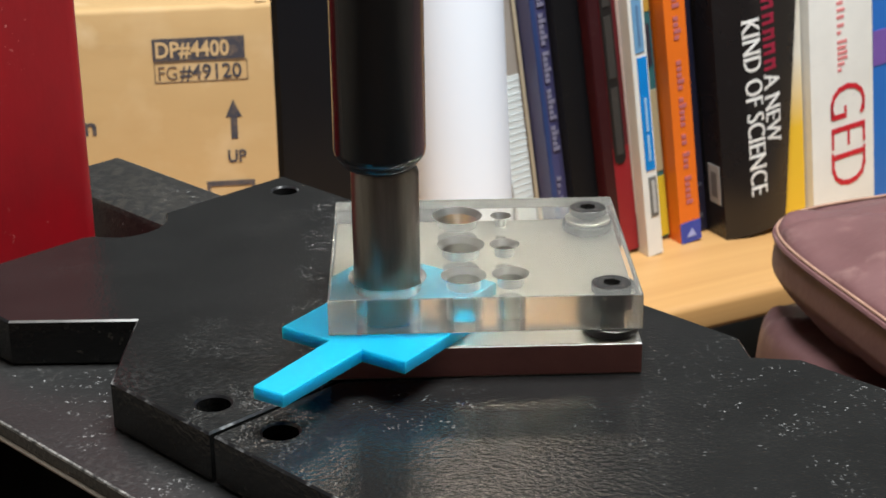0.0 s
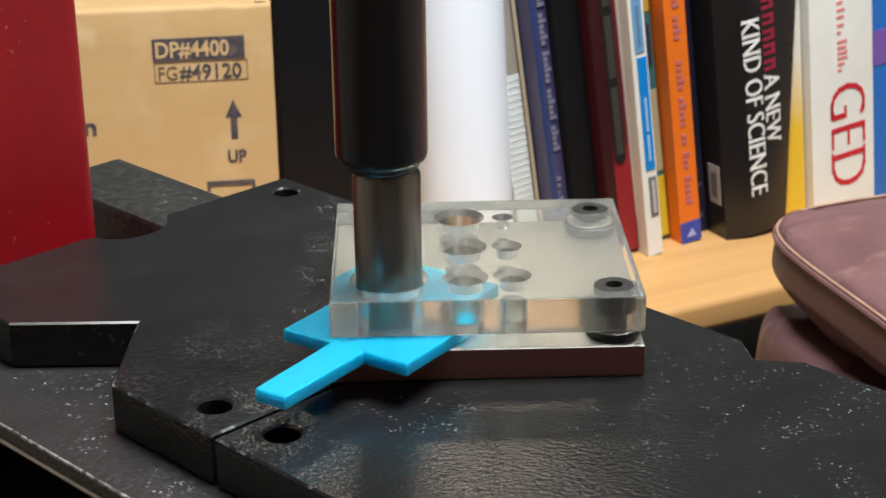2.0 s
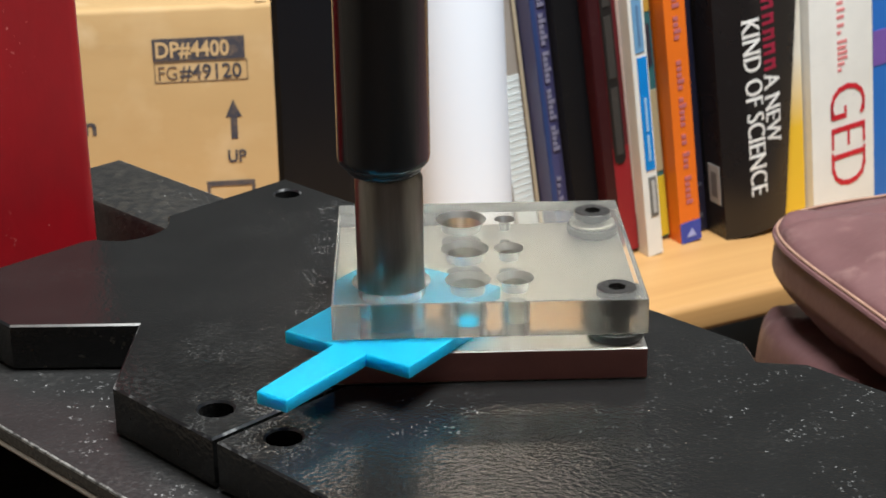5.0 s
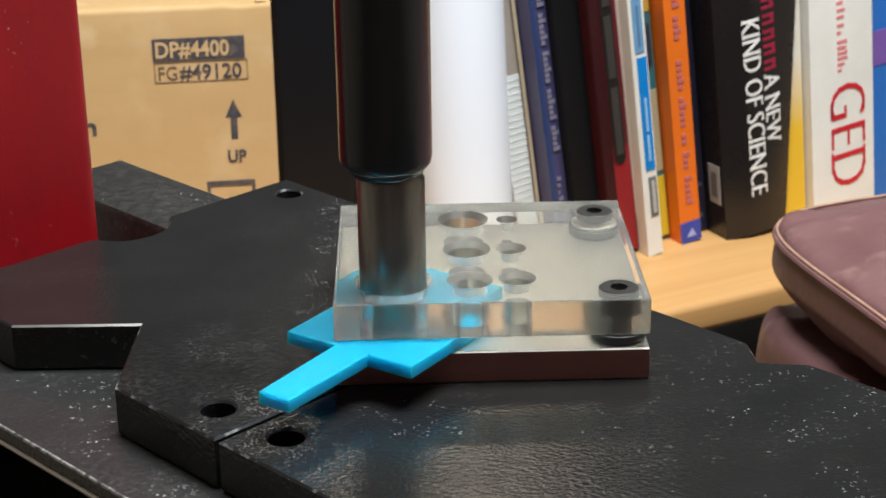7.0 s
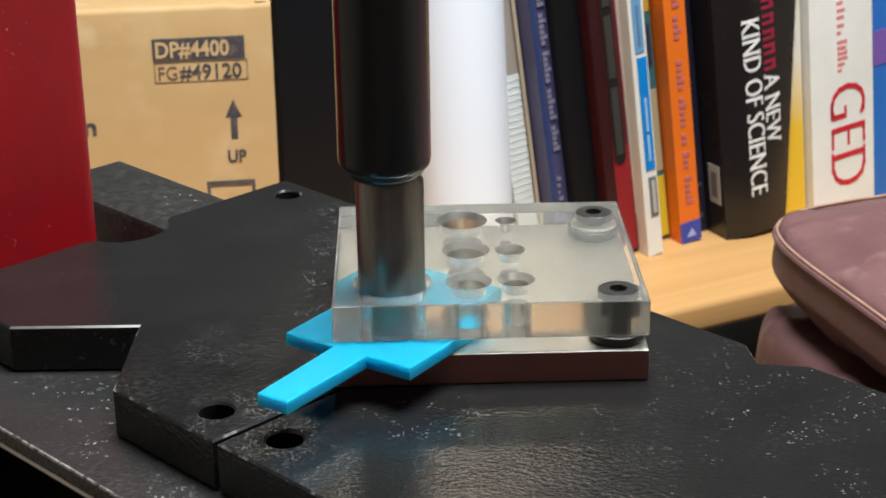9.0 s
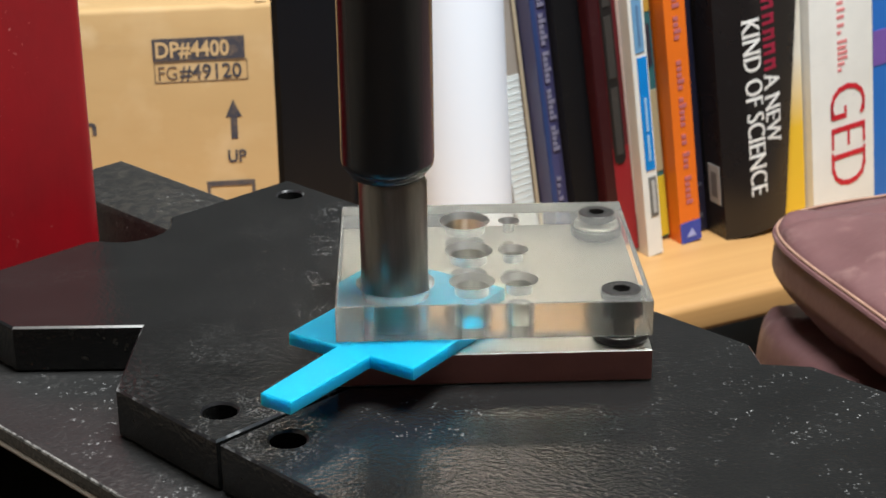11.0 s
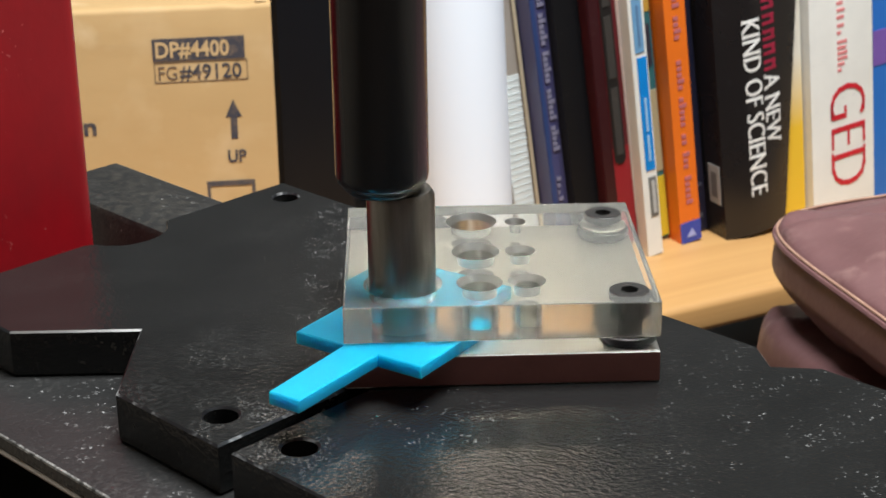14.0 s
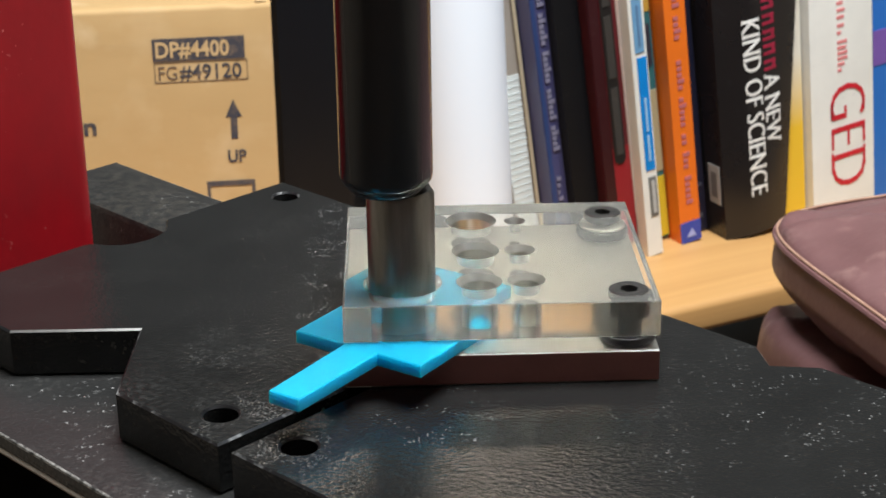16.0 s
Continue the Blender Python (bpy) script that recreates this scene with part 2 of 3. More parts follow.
PAPER = mat("page_edges", (0.72, 0.68, 0.58), 0.85, 0, (0.55, 0.51, 0.43), 60, 0.6, 0.4, 220, 0, (1, 1, 0.04))


def cover(name, colour, rough=0.4):
    dark = tuple(c * 0.82 for c in colour)
    m = mat(name, colour, rough, 0, dark, 22, 0.7, 0.06, 300, 0.07, spec=0.25 if max(colour) < 0.01 else 0.5)
    add_specks(m, tuple(0.5 * c + min(0.12, 0.03 + 2 * max(colour)) for c in colour), 0.5, (240, 0.58, 0.72), (25, 0.52, 0.68))
    return m


# ---- mesh helpers ----
def mesh_object(name, bm, material, parent=None, label="", smooth=True):
    bmesh.ops.recalc_face_normals(bm, faces=bm.faces)
    me = bpy.data.meshes.new(name)
    bm.to_mesh(me)
    bm.free()
    me.materials.append(material)
    if smooth:
        me.polygons.foreach_set("use_smooth", [True] * len(me.polygons))
        me.set_sharp_from_angle(angle=radians(35))
    ob = new(name, me)
    if parent:
        ob.parent = parent
    if label:
        tagged(ob, label)
    return ob


def part(name, bm, material, parent, label="", at=None):
    ob = mesh_object(name, bm, material, parent, label)
    if at:
        ob.matrix_local = at
    return ob


def thing(name, m, label, category, group=""):
    ob = new(name)
    ob.empty_display_size = 0.02
    ob.matrix_world = m
    return tagged(ob, label, category, group)


def inset(poly, b):
    out = []
    n = len(poly)
    for i in range(n):
        p, q, r = Vector(poly[i - 1]), Vector(poly[i]), Vector(poly[(i + 1) % n])
        d1, d2 = (q - p).normalized(), (r - q).normalized()
        n1, n2 = Vector((-d1.y, d1.x)), Vector((-d2.y, d2.x))
        k = (n1 + n2) / max(0.35, 1 + n1.dot(n2))
        out.append(tuple(q + k * b))
    return out


def ccw(poly):
    a = sum(poly[i - 1][0] * poly[i][1] - poly[i][0] * poly[i - 1][1] for i in range(len(poly)))
    return poly if a > 0 else poly[::-1]


def circle(x, y, r, n=32):
    return [(x + r * math.cos(2 * math.pi * i / n), y + r * math.sin(2 * math.pi * i / n)) for i in range(n)]


def prism(outline, z0, z1, bevel=0.0, holes=()):
    """A slab with bevelled rims. holes: (x, y, profile), the profile being (radius, z) from the top down."""
    bm = bmesh.new()
    outline = ccw([tuple(p) for p in outline])
    small = inset(outline, bevel) if bevel else outline

    def ring(poly, z):
        return [bm.verts.new((x, y, z)) for x, y in poly]

    def skin(a, b):
        for i in range(len(a)):
            bm.faces.new((a[i - 1], a[i], b[i], b[i - 1]))

    if bevel:
        rings = [ring(small, z1), ring(outline, z1 - bevel), ring(outline, z0 + bevel), ring(small, z0)]
    else:
        rings = [ring(outline, z1), ring(outline, z0)]
    for a, b in zip(rings, rings[1:]):
        skin(a, b)
    tops, bottoms = [rings[0]], [rings[-1]]
    for x, y, profile in holes:
        rr = [ring(circle(x, y, r), z) for r, z in profile]
        for a, b in zip(rr, rr[1:]):
            skin(a, b)
        tops.append(rr[0])
        bottoms.append(rr[-1])
    for loops in (tops, bottoms):
        flat = [v for loop in loops for v in loop]
        for tri in tessellate_polygon([[Vector((v.co.x, v.co.y, 0)) for v in loop] for loop in loops]):
            try:
                bm.faces.new([flat[i] for i in tri])
            except ValueError:
                pass
    return bm


def box_bm(x0, x1, y0, y1, z0, z1, bevel=0.0):
    return prism([(x0, y0), (x1, y0), (x1, y1), (x0, y1)], z0, z1, bevel)


def lathe(profile, n=48, close=True):
    """profile: (radius, z) from top to bottom, both ends capped."""
    bm = bmesh.new()
    rings = [[bm.verts.new((r * math.cos(2 * math.pi * i / n), r * math.sin(2 * math.pi * i / n), z)) for i in range(n)] for r, z in profile]
    for a, b in zip(rings, rings[1:]):
        for i in range(n):
            bm.faces.new((a[i - 1], a[i], b[i], b[i - 1]))
    if close:
        bm.faces.new(rings[0])
        bm.faces.new(rings[-1][::-1])
    return bm


def text_bm(words, size, depth=0.0003, squeeze=1.0, align="LEFT", bold=0.0):
    """Letters in the x-z plane facing -y, with the base line at z = 0."""
    cu = bpy.data.curves.new("letters", "FONT")
    cu.body, cu.size, cu.extrude, cu.align_x = words, size, depth, align
    cu.resolution_u, cu.offset = 3, bold * size
    ob = new("letters", cu)
    bpy.context.view_layer.update()
    me = bpy.data.meshes.new_from_object(ob.evaluated_get(bpy.context.evaluated_depsgraph_get()))
    bm = bmesh.new()
    bm.from_mesh(me)
    bpy.data.objects.remove(ob)
    bpy.data.curves.remove(cu)
    bpy.data.meshes.remove(me)
    bm.transform(Matrix.Diagonal((squeeze, 1, 1, 1)))
    bm.transform(pose(0, 0, 0, 90, 0, 0))
    return bm


def serif_bm(words, size, depth=0.0001, squeeze=1.0, thin=0.0, thick=0.02, foot=0.07):
    """The built-in letters with thin bars, thick stems and feet on the stem ends; laid as text_bm does."""
    bm = text_bm(words, size, depth, squeeze, bold=-thin)
    tall = max(v.co.z for v in text_bm("E", size, depth, bold=-thin).verts)
    ends = set()
    for e in bm.edges:
        (p, q) = (e.verts[0].co, e.verts[1].co)
        for level, up in ((min(v.co.z for v in bm.verts), 1), (tall, -1)):
            flat = abs(p.z - level) < size * 0.03 and abs(q.z - level) < size * 0.03
            if flat and size * 0.03 < abs(p.x - q.x) < size * 0.22:
                ends.add((round(min(p.x, q.x), 5), round(max(p.x, q.x), 5), level, up))
    base = bpy.data.meshes.new("stroke")
    bm.to_mesh(base)
    for i, dx in enumerate((-thick / 2, thick / 2)):
        again = bmesh.new()
        again.from_mesh(base)
        again.transform(Matrix.Translation((dx * size, -0.00004 * (i + 1), 0)))
        me = bpy.data.meshes.new("stroke")
        again.to_mesh(me)
        again.free()
        bm.from_mesh(me)
        bpy.data.meshes.remove(me)
    bpy.data.meshes.remove(base)
    for x0, x1, level, up in sorted(ends):
        z0, z1 = sorted((level, level + up * size * 0.04))
        foot_bm = box_bm(x0 - foot * size, x1 + foot * size, -depth - 0.00012, depth, z0, z1)
        me = bpy.data.meshes.new("foot")
        foot_bm.to_mesh(me)
        foot_bm.free()
        bm.from_mesh(me)
        bpy.data.meshes.remove(me)
    return bm


# ---- the room ----
def wall(name, x0, x1, y0, y1, z0, z1, material, label, hole=None):
    if hole is None:
        bm = box_bm(x0, x1, y0, y1, z0, z1)
    else:
        hx0, hx1, hz0, hz1 = hole
        bm = bmesh.new()
        for a in ((x0, hx0, z0, z1), (hx1, x1, z0, z1), (hx0, hx1, z0, hz0), (hx0, hx1, hz1, z1)):
            piece = box_bm(a[0], a[1], y0, y1, a[2], a[3])
            me = bpy.data.meshes.new("piece")
            piece.to_mesh(me)
            piece.free()
            bm.from_mesh(me)
            bpy.data.meshes.remove(me)
    return tagged(mesh_object(name, bm, material, smooth=False), label, "wall", kind="structure")


FZ, CZ = -1.05, 1.38
tagged(mesh_object("floor", box_bm(-2.0, 2.2, -1.6, 2.5, FZ - 0.1, FZ), FLOOR, smooth=False), "brown carpeted floor", "floor", kind="structure")
tagged(mesh_object("ceiling", box_bm(-2.0, 2.2, -1.6, 2.5, CZ, CZ + 0.1), CEIL, smooth=False), "plain white painted ceiling", "ceiling", kind="structure")
wall("wall_north", -2.0, 2.2, 2.4, 2.5, FZ, CZ, WALL_DARK, "plain dark slate painted wall with a high window", (-0.16, 0.16, 1.22, 1.35))
wall("wall_south", -2.0, 2.2, -1.6, -1.5, FZ, CZ, WALL_RED, "plain terracotta painted wall")
wall("wall_west", -2.1, -2.0, -1.6, 2.5, FZ, CZ, WALL, "plain warm white painted wall")
wall("wall_east", 2.2, 2.3, -1.6, 2.5, FZ, CZ, WALL, "plain warm white painted wall")

# ---- the press ----
A0 = Vector((-0.0625, 0.4178))
UU, WW = Vector((0.7071, 0.7071)), Vector((-0.7071, 0.7071))


def uw(u, w):
    """A place on the press bed from millimetres along the gap (u) and across it (w)."""
    p = A0 + UU * (u / 1000) + WW * (w / 1000)
    return (p.x, p.y)


press = thing("hydraulic_press", pose(0, 0, 0), "red and black steel shop press with round ram", "press")


def rounded_rect(x0, x1, y0, y1, r, n=6):
    pts = []
    for cx, cy, a0 in ((x1 - r, y1 - r, 0), (x0 + r, y1 - r, 90), (x0 + r, y0 + r, 180), (x1 - r, y0 + r, 270)):
        for i in range(n + 1):
            a = radians(a0 + 90 * i / n)
            pts.append((cx + r * math.cos(a), cy + r * math.sin(a)))
    return pts


part("column", prism([uw(u, w) for u, w in rounded_rect(-4, 89.6, 180, 240, 7)], FZ, 0.55), RED, press, "glossy red enamelled steel column")


def channel(name, u_out, u_in, label):
    """A channel rail: top flange, web on the inner side, bottom flange, with rounded rims."""
    d = 1 if u_in > u_out else -1
    t, depth = 5.6, 60
    prof = [(u_out + d * 0.8, 0), (u_in - d * 3, 0), (u_in - d * 0.8, -0.8), (u_in, -3), (u_in, -depth), (u_out, -depth), (u_out, -depth + t),
            (u_in - d * t, -depth + t), (u_in - d * t, -t), (u_out - d * 0.9, -t), (u_out - d * 1.0, -t + 0.5), (u_out - d * 0.5, -t + 0.9), (u_out, -t + 1.0), (u_out, -0.8), (u_out + d * 0.25, -0.25)]
    bm = bmesh.new()
    ends = []
    for w in (-250, 250):
        ends.append([bm.verts.new((*uw(u, w), -0.0152 + z / 1000)) for u, z in prof])
    for i in range(len(prof)):
        face = bm.faces.new((ends[0][i - 1], ends[0][i], ends[1][i], ends[1][i - 1]))
        face.material_index = 1 if i in (0, 14) else 2 if i == 13 else 3 if i in (10, 11, 12) else 0
    for loop in ends:
        bm.faces.new(loop)
    rail = part(name, bm, BLACK_RAIL, press, label)
    rail.data.materials.append(RAIL_EDGE)
    rail.data.materials.append(BLACK_SIDE)
    rail.data.materials.append(RAIL_LIP)
    return rail


channel("bed_rail", -20, 34, "worn black steel channel rail")
channel("bed_rail", 147, 111, "worn black steel channel rail")

RAM_X, RAM_Y, RAM_Z = -0.0174, 0.4672, 0.0587
ram = part("ram", lathe([(0.0130, 0.40), (0.0130, 0.0050), (0.0127, 0.0034), (0.0118, 0.0022), (0.0108, 0.0016), (0.0106, 0.0006), (0.0100, 0.0)], 64),
           RAM, press, "dark oily steel ram with a rounded end", pose(RAM_X, RAM_Y, RAM_Z))

# ---- the two bed plates ----
def press_plate(outline, holes):
    bm = prism([uw(*p) for p in outline], -0.015, 0.0, 0.0006, [(*uw(u, w), ((r / 1000 + 0.0006, 0.0), (r / 1000, -0.0007), (r / 1000, -0.015))) for u, w, r in holes])
    ob = mesh_object("press_plate", bm, BLACK_PLATE)
    ob.data.materials.append(WORN_EDGE)
    ob.data.materials.append(BARE_GLINT_EDGE)
    ob.data.materials.append(BLACK_SIDE)
    for face in ob.data.polygons:
        if 0.3 < face.normal.z < 0.95:
            c = Vector(face.center[:2]) - A0
            in_notch = 0.078 < c.dot(WW) < 0.104 and 0.004 < c.dot(UU) < 0.031
            face.material_index = 2 if in_notch else 1
        elif abs(face.normal.z) < 0.3:
            face.material_index = 3
    return tagged(ob, "scuffed thick black steel plate with V notches", "press plate", "plates on the press bed")


plate_left = press_plate([(0, 1.0), (-0.2, 1.6), (0.3, 46.5), (31.6, 77), (3.5, 105), (4, 149), (61, 148.5), (64.6, 146.8), (66.8, 142.6), (70, 139.2), (74, 137.2), (79, 136.3), (83.6, 136.8), (87.6, 138.4), (90.8, 141.2), (93.4, 144.6), (95.4, 147.2), (150, 147), (150, 0.5)],
                         [(12, 14.4, 4.9), (140, 134, 4.6)])
plate_right = press_plate([(0, -0.9), (0, -150), (147, -150), (147, -87.5), (138.5, -76), (147, -65.5), (148, -0.5)], [(14, -12, 5.0)])

# ---- the punch and die set ----
DIE_AT = pose(-0.0325, 0.4498, 0.0, 0, 0, 1.25)
ZB, ZG, ZT = 0.0098, 0.0139, 0.0247
DW, DL = 0.0886, 0.0806
die_set = thing("punch_die_set", DIE_AT, "steel die block with a clear acrylic guide plate screwed on top", "die set")
GUIDES = [(16.8, 17.0, 19.5), (16.8, 40.6, 16.0), (16.8, 65.5, 14.3), (38.7, 16.6, 10.0), (38.7, 40.7, 11.1), (38.5, 65.8, 12.5), (52.3, 17.3, 7.7), (51.9, 40.5, 5.9), (52.1, 65.0, 3.4)]
SCREWS = [(80.6, 8.7), (80.2, 71.0)]
slab = [(0, 0), (DW, 0), (DW, DL), (0, DL)]
block = part("die_block", prism(slab, 0.0, ZB, 0.0005, [(x / 1000, y / 1000, ((d / 2000, ZB), (d / 2000, 0.0))) for x, y, d in GUIDES]), BASE, die_set, "bright milled steel block with brown sides")
block.data.materials.append(BASE_SIDE)
for face in block.data.polygons:
    x, y = face.center.x, face.center.y
    if abs(face.normal.z) < 0.3 and min(x, DW - x, y, DL - y) < 0.0006:
        face.material_index = 1
acr = prism(slab, ZG, ZT, 0.0003,
            [(x / 1000, y / 1000, ((d / 2000 + 0.0016, ZT), (d / 2000, ZT - 0.0018), (d / 2000, ZG))) for x, y, d in GUIDES]
            + [(x / 1000, y / 1000, ((0.0056, ZT), (0.0056, ZT - 0.0064), (0.0033, ZT - 0.0064), (0.0033, ZG))) for x, y in SCREWS])
guide = part("guide_plate", acr, ACRYLIC, die_set, "clear acrylic guide plate with chamfered holes")
guide.data.materials.append(ACRYLIC_CUT)
guide.data.materials.append(ACRYLIC_BORE)
for face in guide.data.polygons:
    if abs(face.normal.z) < 0.9:
        x, y = face.center.x, face.center.y
        rim = min(x, DW - x, y, DL - y) < 0.0005
        face.material_index = 1 if rim or (x < 0.028 and y < 0.029) else (0 if x > 0.07 else 2)


def cap_screw_bm():
    bm = bmesh.new()
    n = 36
    hexa = [bm.verts.new((0.0027 * math.cos(radians(60 * i)), 0.0027 * math.sin(radians(60 * i)), 0)) for i in range(6)]
    hex_low = [bm.verts.new((v.co.x, v.co.y, -0.0032)) for v in hexa]
    rings = [[bm.verts.new((x, y, z)) for x, y in circle(0, 0, r, n)] for r, z in
             ((0.0053, 0), (0.0058, -0.0005), (0.0058, -0.0067), (0.0035, -0.0067), (0.0035, -0.016))]
    for a, b in zip(rings, rings[1:]):
        for i in range(n):
            bm.faces.new((a[i - 1], a[i], b[i], b[i - 1]))
    bm.faces.new(rings[-1])
    for i in range(6):
        bm.faces.new((hexa[i - 1], hexa[i], hex_low[i], hex_low[i - 1]))
    bm.faces.new(hex_low)
    flat = rings[0] + hexa
    for tri in tessellate_polygon([[v.co.copy() for v in rings[0]], [v.co.copy() for v in hexa]]):
        bm.faces.new([flat[i] for i in tri])
    return bm


for x, y in SCREWS:
    part("cap_screw", cap_screw_bm(), SCREW, die_set, "black oxide socket head screw", pose(x / 1000, y / 1000, ZT + 0.0002, 0, 0, 12))
    ringbm = lathe([(0.0074, 0.0030), (0.0079, 0.0026), (0.0081, 0.0016), (0.0079, 0.0005), (0.0074, 0.0)], 40)
    part("spacer", ringbm, RUBBER, die_set, "black rubber spacer ring", pose(x / 1000, y / 1000, ZB))
    part("washer", lathe([(0.0068, 0.0010), (0.0071, 0.0008), (0.0071, 0.0002), (0.0068, 0.0)], 40), BASE, die_set, "thin bright steel washer", pose(x / 1000, y / 1000, ZB + 0.0030))

punch = tagged(mesh_object("punch", lathe([(0.0083, 0.0446), (0.0086, 0.0445), (0.0096, 0.0428), (0.0096, 0.0008), (0.0093, 0.0)], 64), STEEL),
               "polished steel punch pin standing in the acrylic guide", "punch")
PUNCH_AT = DIE_AT @ pose(0.0167, 0.0170, ZG + 0.0001)
punch.matrix_world = PUNCH_AT


def blue_xy(s, o):
    p = Vector((-0.0462, 0.4569)) + Vector((0.823, -0.568)) * s / 1000 + Vector((0.568, 0.823)) * o / 1000
    return (p.x, p.y)


blank = tagged(mesh_object("plastic_blank", prism([blue_xy(*p) for p in ((0, 0), (17, 0), (18, -34), (28, -34), (28.5, 0), (43, 0), (43, 46), (0, 46))], ZB + 0.00005, ZG - 0.00005, 0.0003), BLUE),
               "bright cyan plastic tab with a narrow handle clamped in the die", "plastic tab")

# ---- the desk behind ----
SHELF = pose(0.2553, 1.3509, -0.3093, 0, 0, 27)
desk = thing("desk", SHELF, "light beech wooden desk with a rounded front edge", "desk")


def desk_top():
    prof = [(-0.093, -0.006), (-0.0925, -0.0035), (-0.090, -0.001), (-0.086, 0.0), (0.50, 0.0), (0.50, -0.026), (-0.086, -0.026), (-0.090, -0.025), (-0.0925, -0.0225), (-0.093, -0.02)]
    bm = bmesh.new()
    ends = [[bm.verts.new((x, y, z)) for y, z in prof] for x in (-0.75, 0.75)]
    for i in range(len(prof)):
        bm.faces.new((ends[0][i - 1], ends[0][i], ends[1][i], ends[1][i - 1]))
    for loop in ends:
        bm.faces.new(loop)
    return bm


part("desk_top", desk_top(), WOOD, desk)
LEGZ = FZ + 0.3093
for x0 in (-0.74, 0.70):
    part("side_panel", box_bm(x0, x0 + 0.03, -0.05, 0.48, LEGZ, -0.026, 0.001), WOOD, desk)


# ---- books ----
def cover_of(ob):
    """The cover of a book, which carries its print."""
    return next(c for c in ob.children if c.name.startswith("cover"))


def spine_text(words, size, x, z, material, parent, squeeze=1.0, y=-0.0008, name="title", wrap=None, thin=0.0, thick=0.02, foot=0.07):
    """Words that run down the spine, wrapped on it where it is rounded."""
    bm = serif_bm(words, size, 0.0001, squeeze, thin, thick, foot)
    bm.transform(pose(x, y, z, 0, 90, 0))
    return part(name, wrapped(bm, y, wrap), material, cover_of(parent))


def wrapped(bm, y, wrap):
    """Lay marks that were drawn at depth y on a rounded spine; wrap: (thickness, bulge, flare) of the book."""
    if wrap:
        t, bulge, flare = wrap
        for v in bm.verts:
            u = v.co.x / (t + flare * v.co.z)
            v.co.y += -y - 0.0004 - bulge * (1 - (2 * u - 1) ** 2)
    return bm


def bars(parent, material, x0, x1, z0, z1, y=-0.0007, name="lettering", wrap=None):
    return part(name, wrapped(box_bm(x0, x1, y, y + 0.0006, z0, z1), y, wrap), material, cover_of(parent))


def book(label, xb, yb, t, h, d, material, lean=-8.0, round_spine=0.0, category="book", paper=None, soft=False, flare=0.0):
    """A closed book on its tail edge, spine to the front; leans towards its left-hand neighbour."""
    ob = thing("book", SHELF @ pose(xb / 1000, yb / 1000, 0, 0, lean, 0), label, category, "row of books on the desk")
    t, h, d, c = t / 1000, h / 1000, d / 1000, 0.0006 if soft else 0.0022
    n = 8
    outer = [(0, d), (0, 0)] + [(t * i / n, -round_spine / 1000 * (1 - (2 * i / n - 1) ** 2)) for i in range(1, n)] + [(t, 0), (t, d)]
    inner = [(t - c, d), (t - c, c)] + [(t - c - (t - 2 * c) * i / n, c - round_spine / 1000 * (1 - (2 * i / n - 1) ** 2)) for i in range(1, n)] + [(c, c), (c, d)]
    bm = prism(outer + inner, 0, h, 0)
    for v in bm.verts:
        v.co.x += flare * v.co.z * v.co.x / t
    part("cover", bm, material, ob)
    gap = 0.0005 if soft else 0.003
    pages = box_bm(c + 0.0002, t - c - 0.0002, c + 0.001, d - gap, gap, h - gap)
    for v in pages.verts:
        v.co.x += flare * v.co.z * v.co.x / t
    part("pages", pages, paper or PAPER, ob, "cream page block")
    return ob


WHITE_INK = mat("white_ink", (0.82, 0.8, 0.76), 0.5, 0, (0.7, 0.68, 0.63), 90)
RED_INK = mat("red_ink", (0.62, 0.015, 0.03), 0.45, 0, (0.5, 0.012, 0.025), 90)
PINK_INK = mat("pale_red_ink", (0.72, 0.25, 0.24), 0.5, 0, (0.66, 0.2, 0.2), 90)
CRIMSON = mat("crimson_ink", (0.38, 0.014, 0.055), 0.5, 0, (0.24, 0.01, 0.03), 90)

grey_nb = book("tall pale grey notebook with squared paper beside the white box", -185, 62, 24, 270, 200, cover("grey_card", (0.33, 0.29, 0.245)), soft=True, category="notebook")
bars(grey_nb, mat("pale_page", (0.62, 0.66, 0.64), 0.7, 0, (0.55, 0.59, 0.58), 50), 0.001, 0.0185, 0.004, 0.150)
RULE = mat("pale_rule", (0.52, 0.57, 0.57), 0.7)
for i in range(26):
    bars(grey_nb, RULE, 0.001, 0.0185, 0.008 + i * 0.0055, 0.0085 + i * 0.0055, -0.0011, "rule")
bars(grey_nb, mat("brown_edge", (0.17, 0.13, 0.09), 0.7), 0.0187, 0.0203, 0.004, 0.262)
bars(grey_nb, cover("cream_edge", (0.66, 0.56, 0.38)), 0.0205, 0.0230, 0.004, 0.26)

purple = book("dark blue and violet paperback with pale lettering", -160, 42, 14.5, 250, 180, cover("violet_cover", (0.062, 0.06, 0.145)), soft=True)
bars(purple, cover("navy_band", (0.025, 0.05, 0.15)), 0.0005, 0.004, 0.002, 0.248)
LILAC = mat("lilac_ink", (0.19, 0.18, 0.255), 0.5)
for i in range(34):
    if i % 7 != 5:
        bars(purple, LILAC, 0.0060, 0.0098 + 0.0022 * ((i * 5) % 3 == 0), 0.090 + i * 0.0044, 0.0931 + i * 0.0044, -0.0014)
for i in range(9):
    bars(purple, LILAC, 0.0058, 0.0072 + 0.0012 * (i % 3), 0.018 + i * 0.0058, 0.0212 + i * 0.0058, -0.0014)

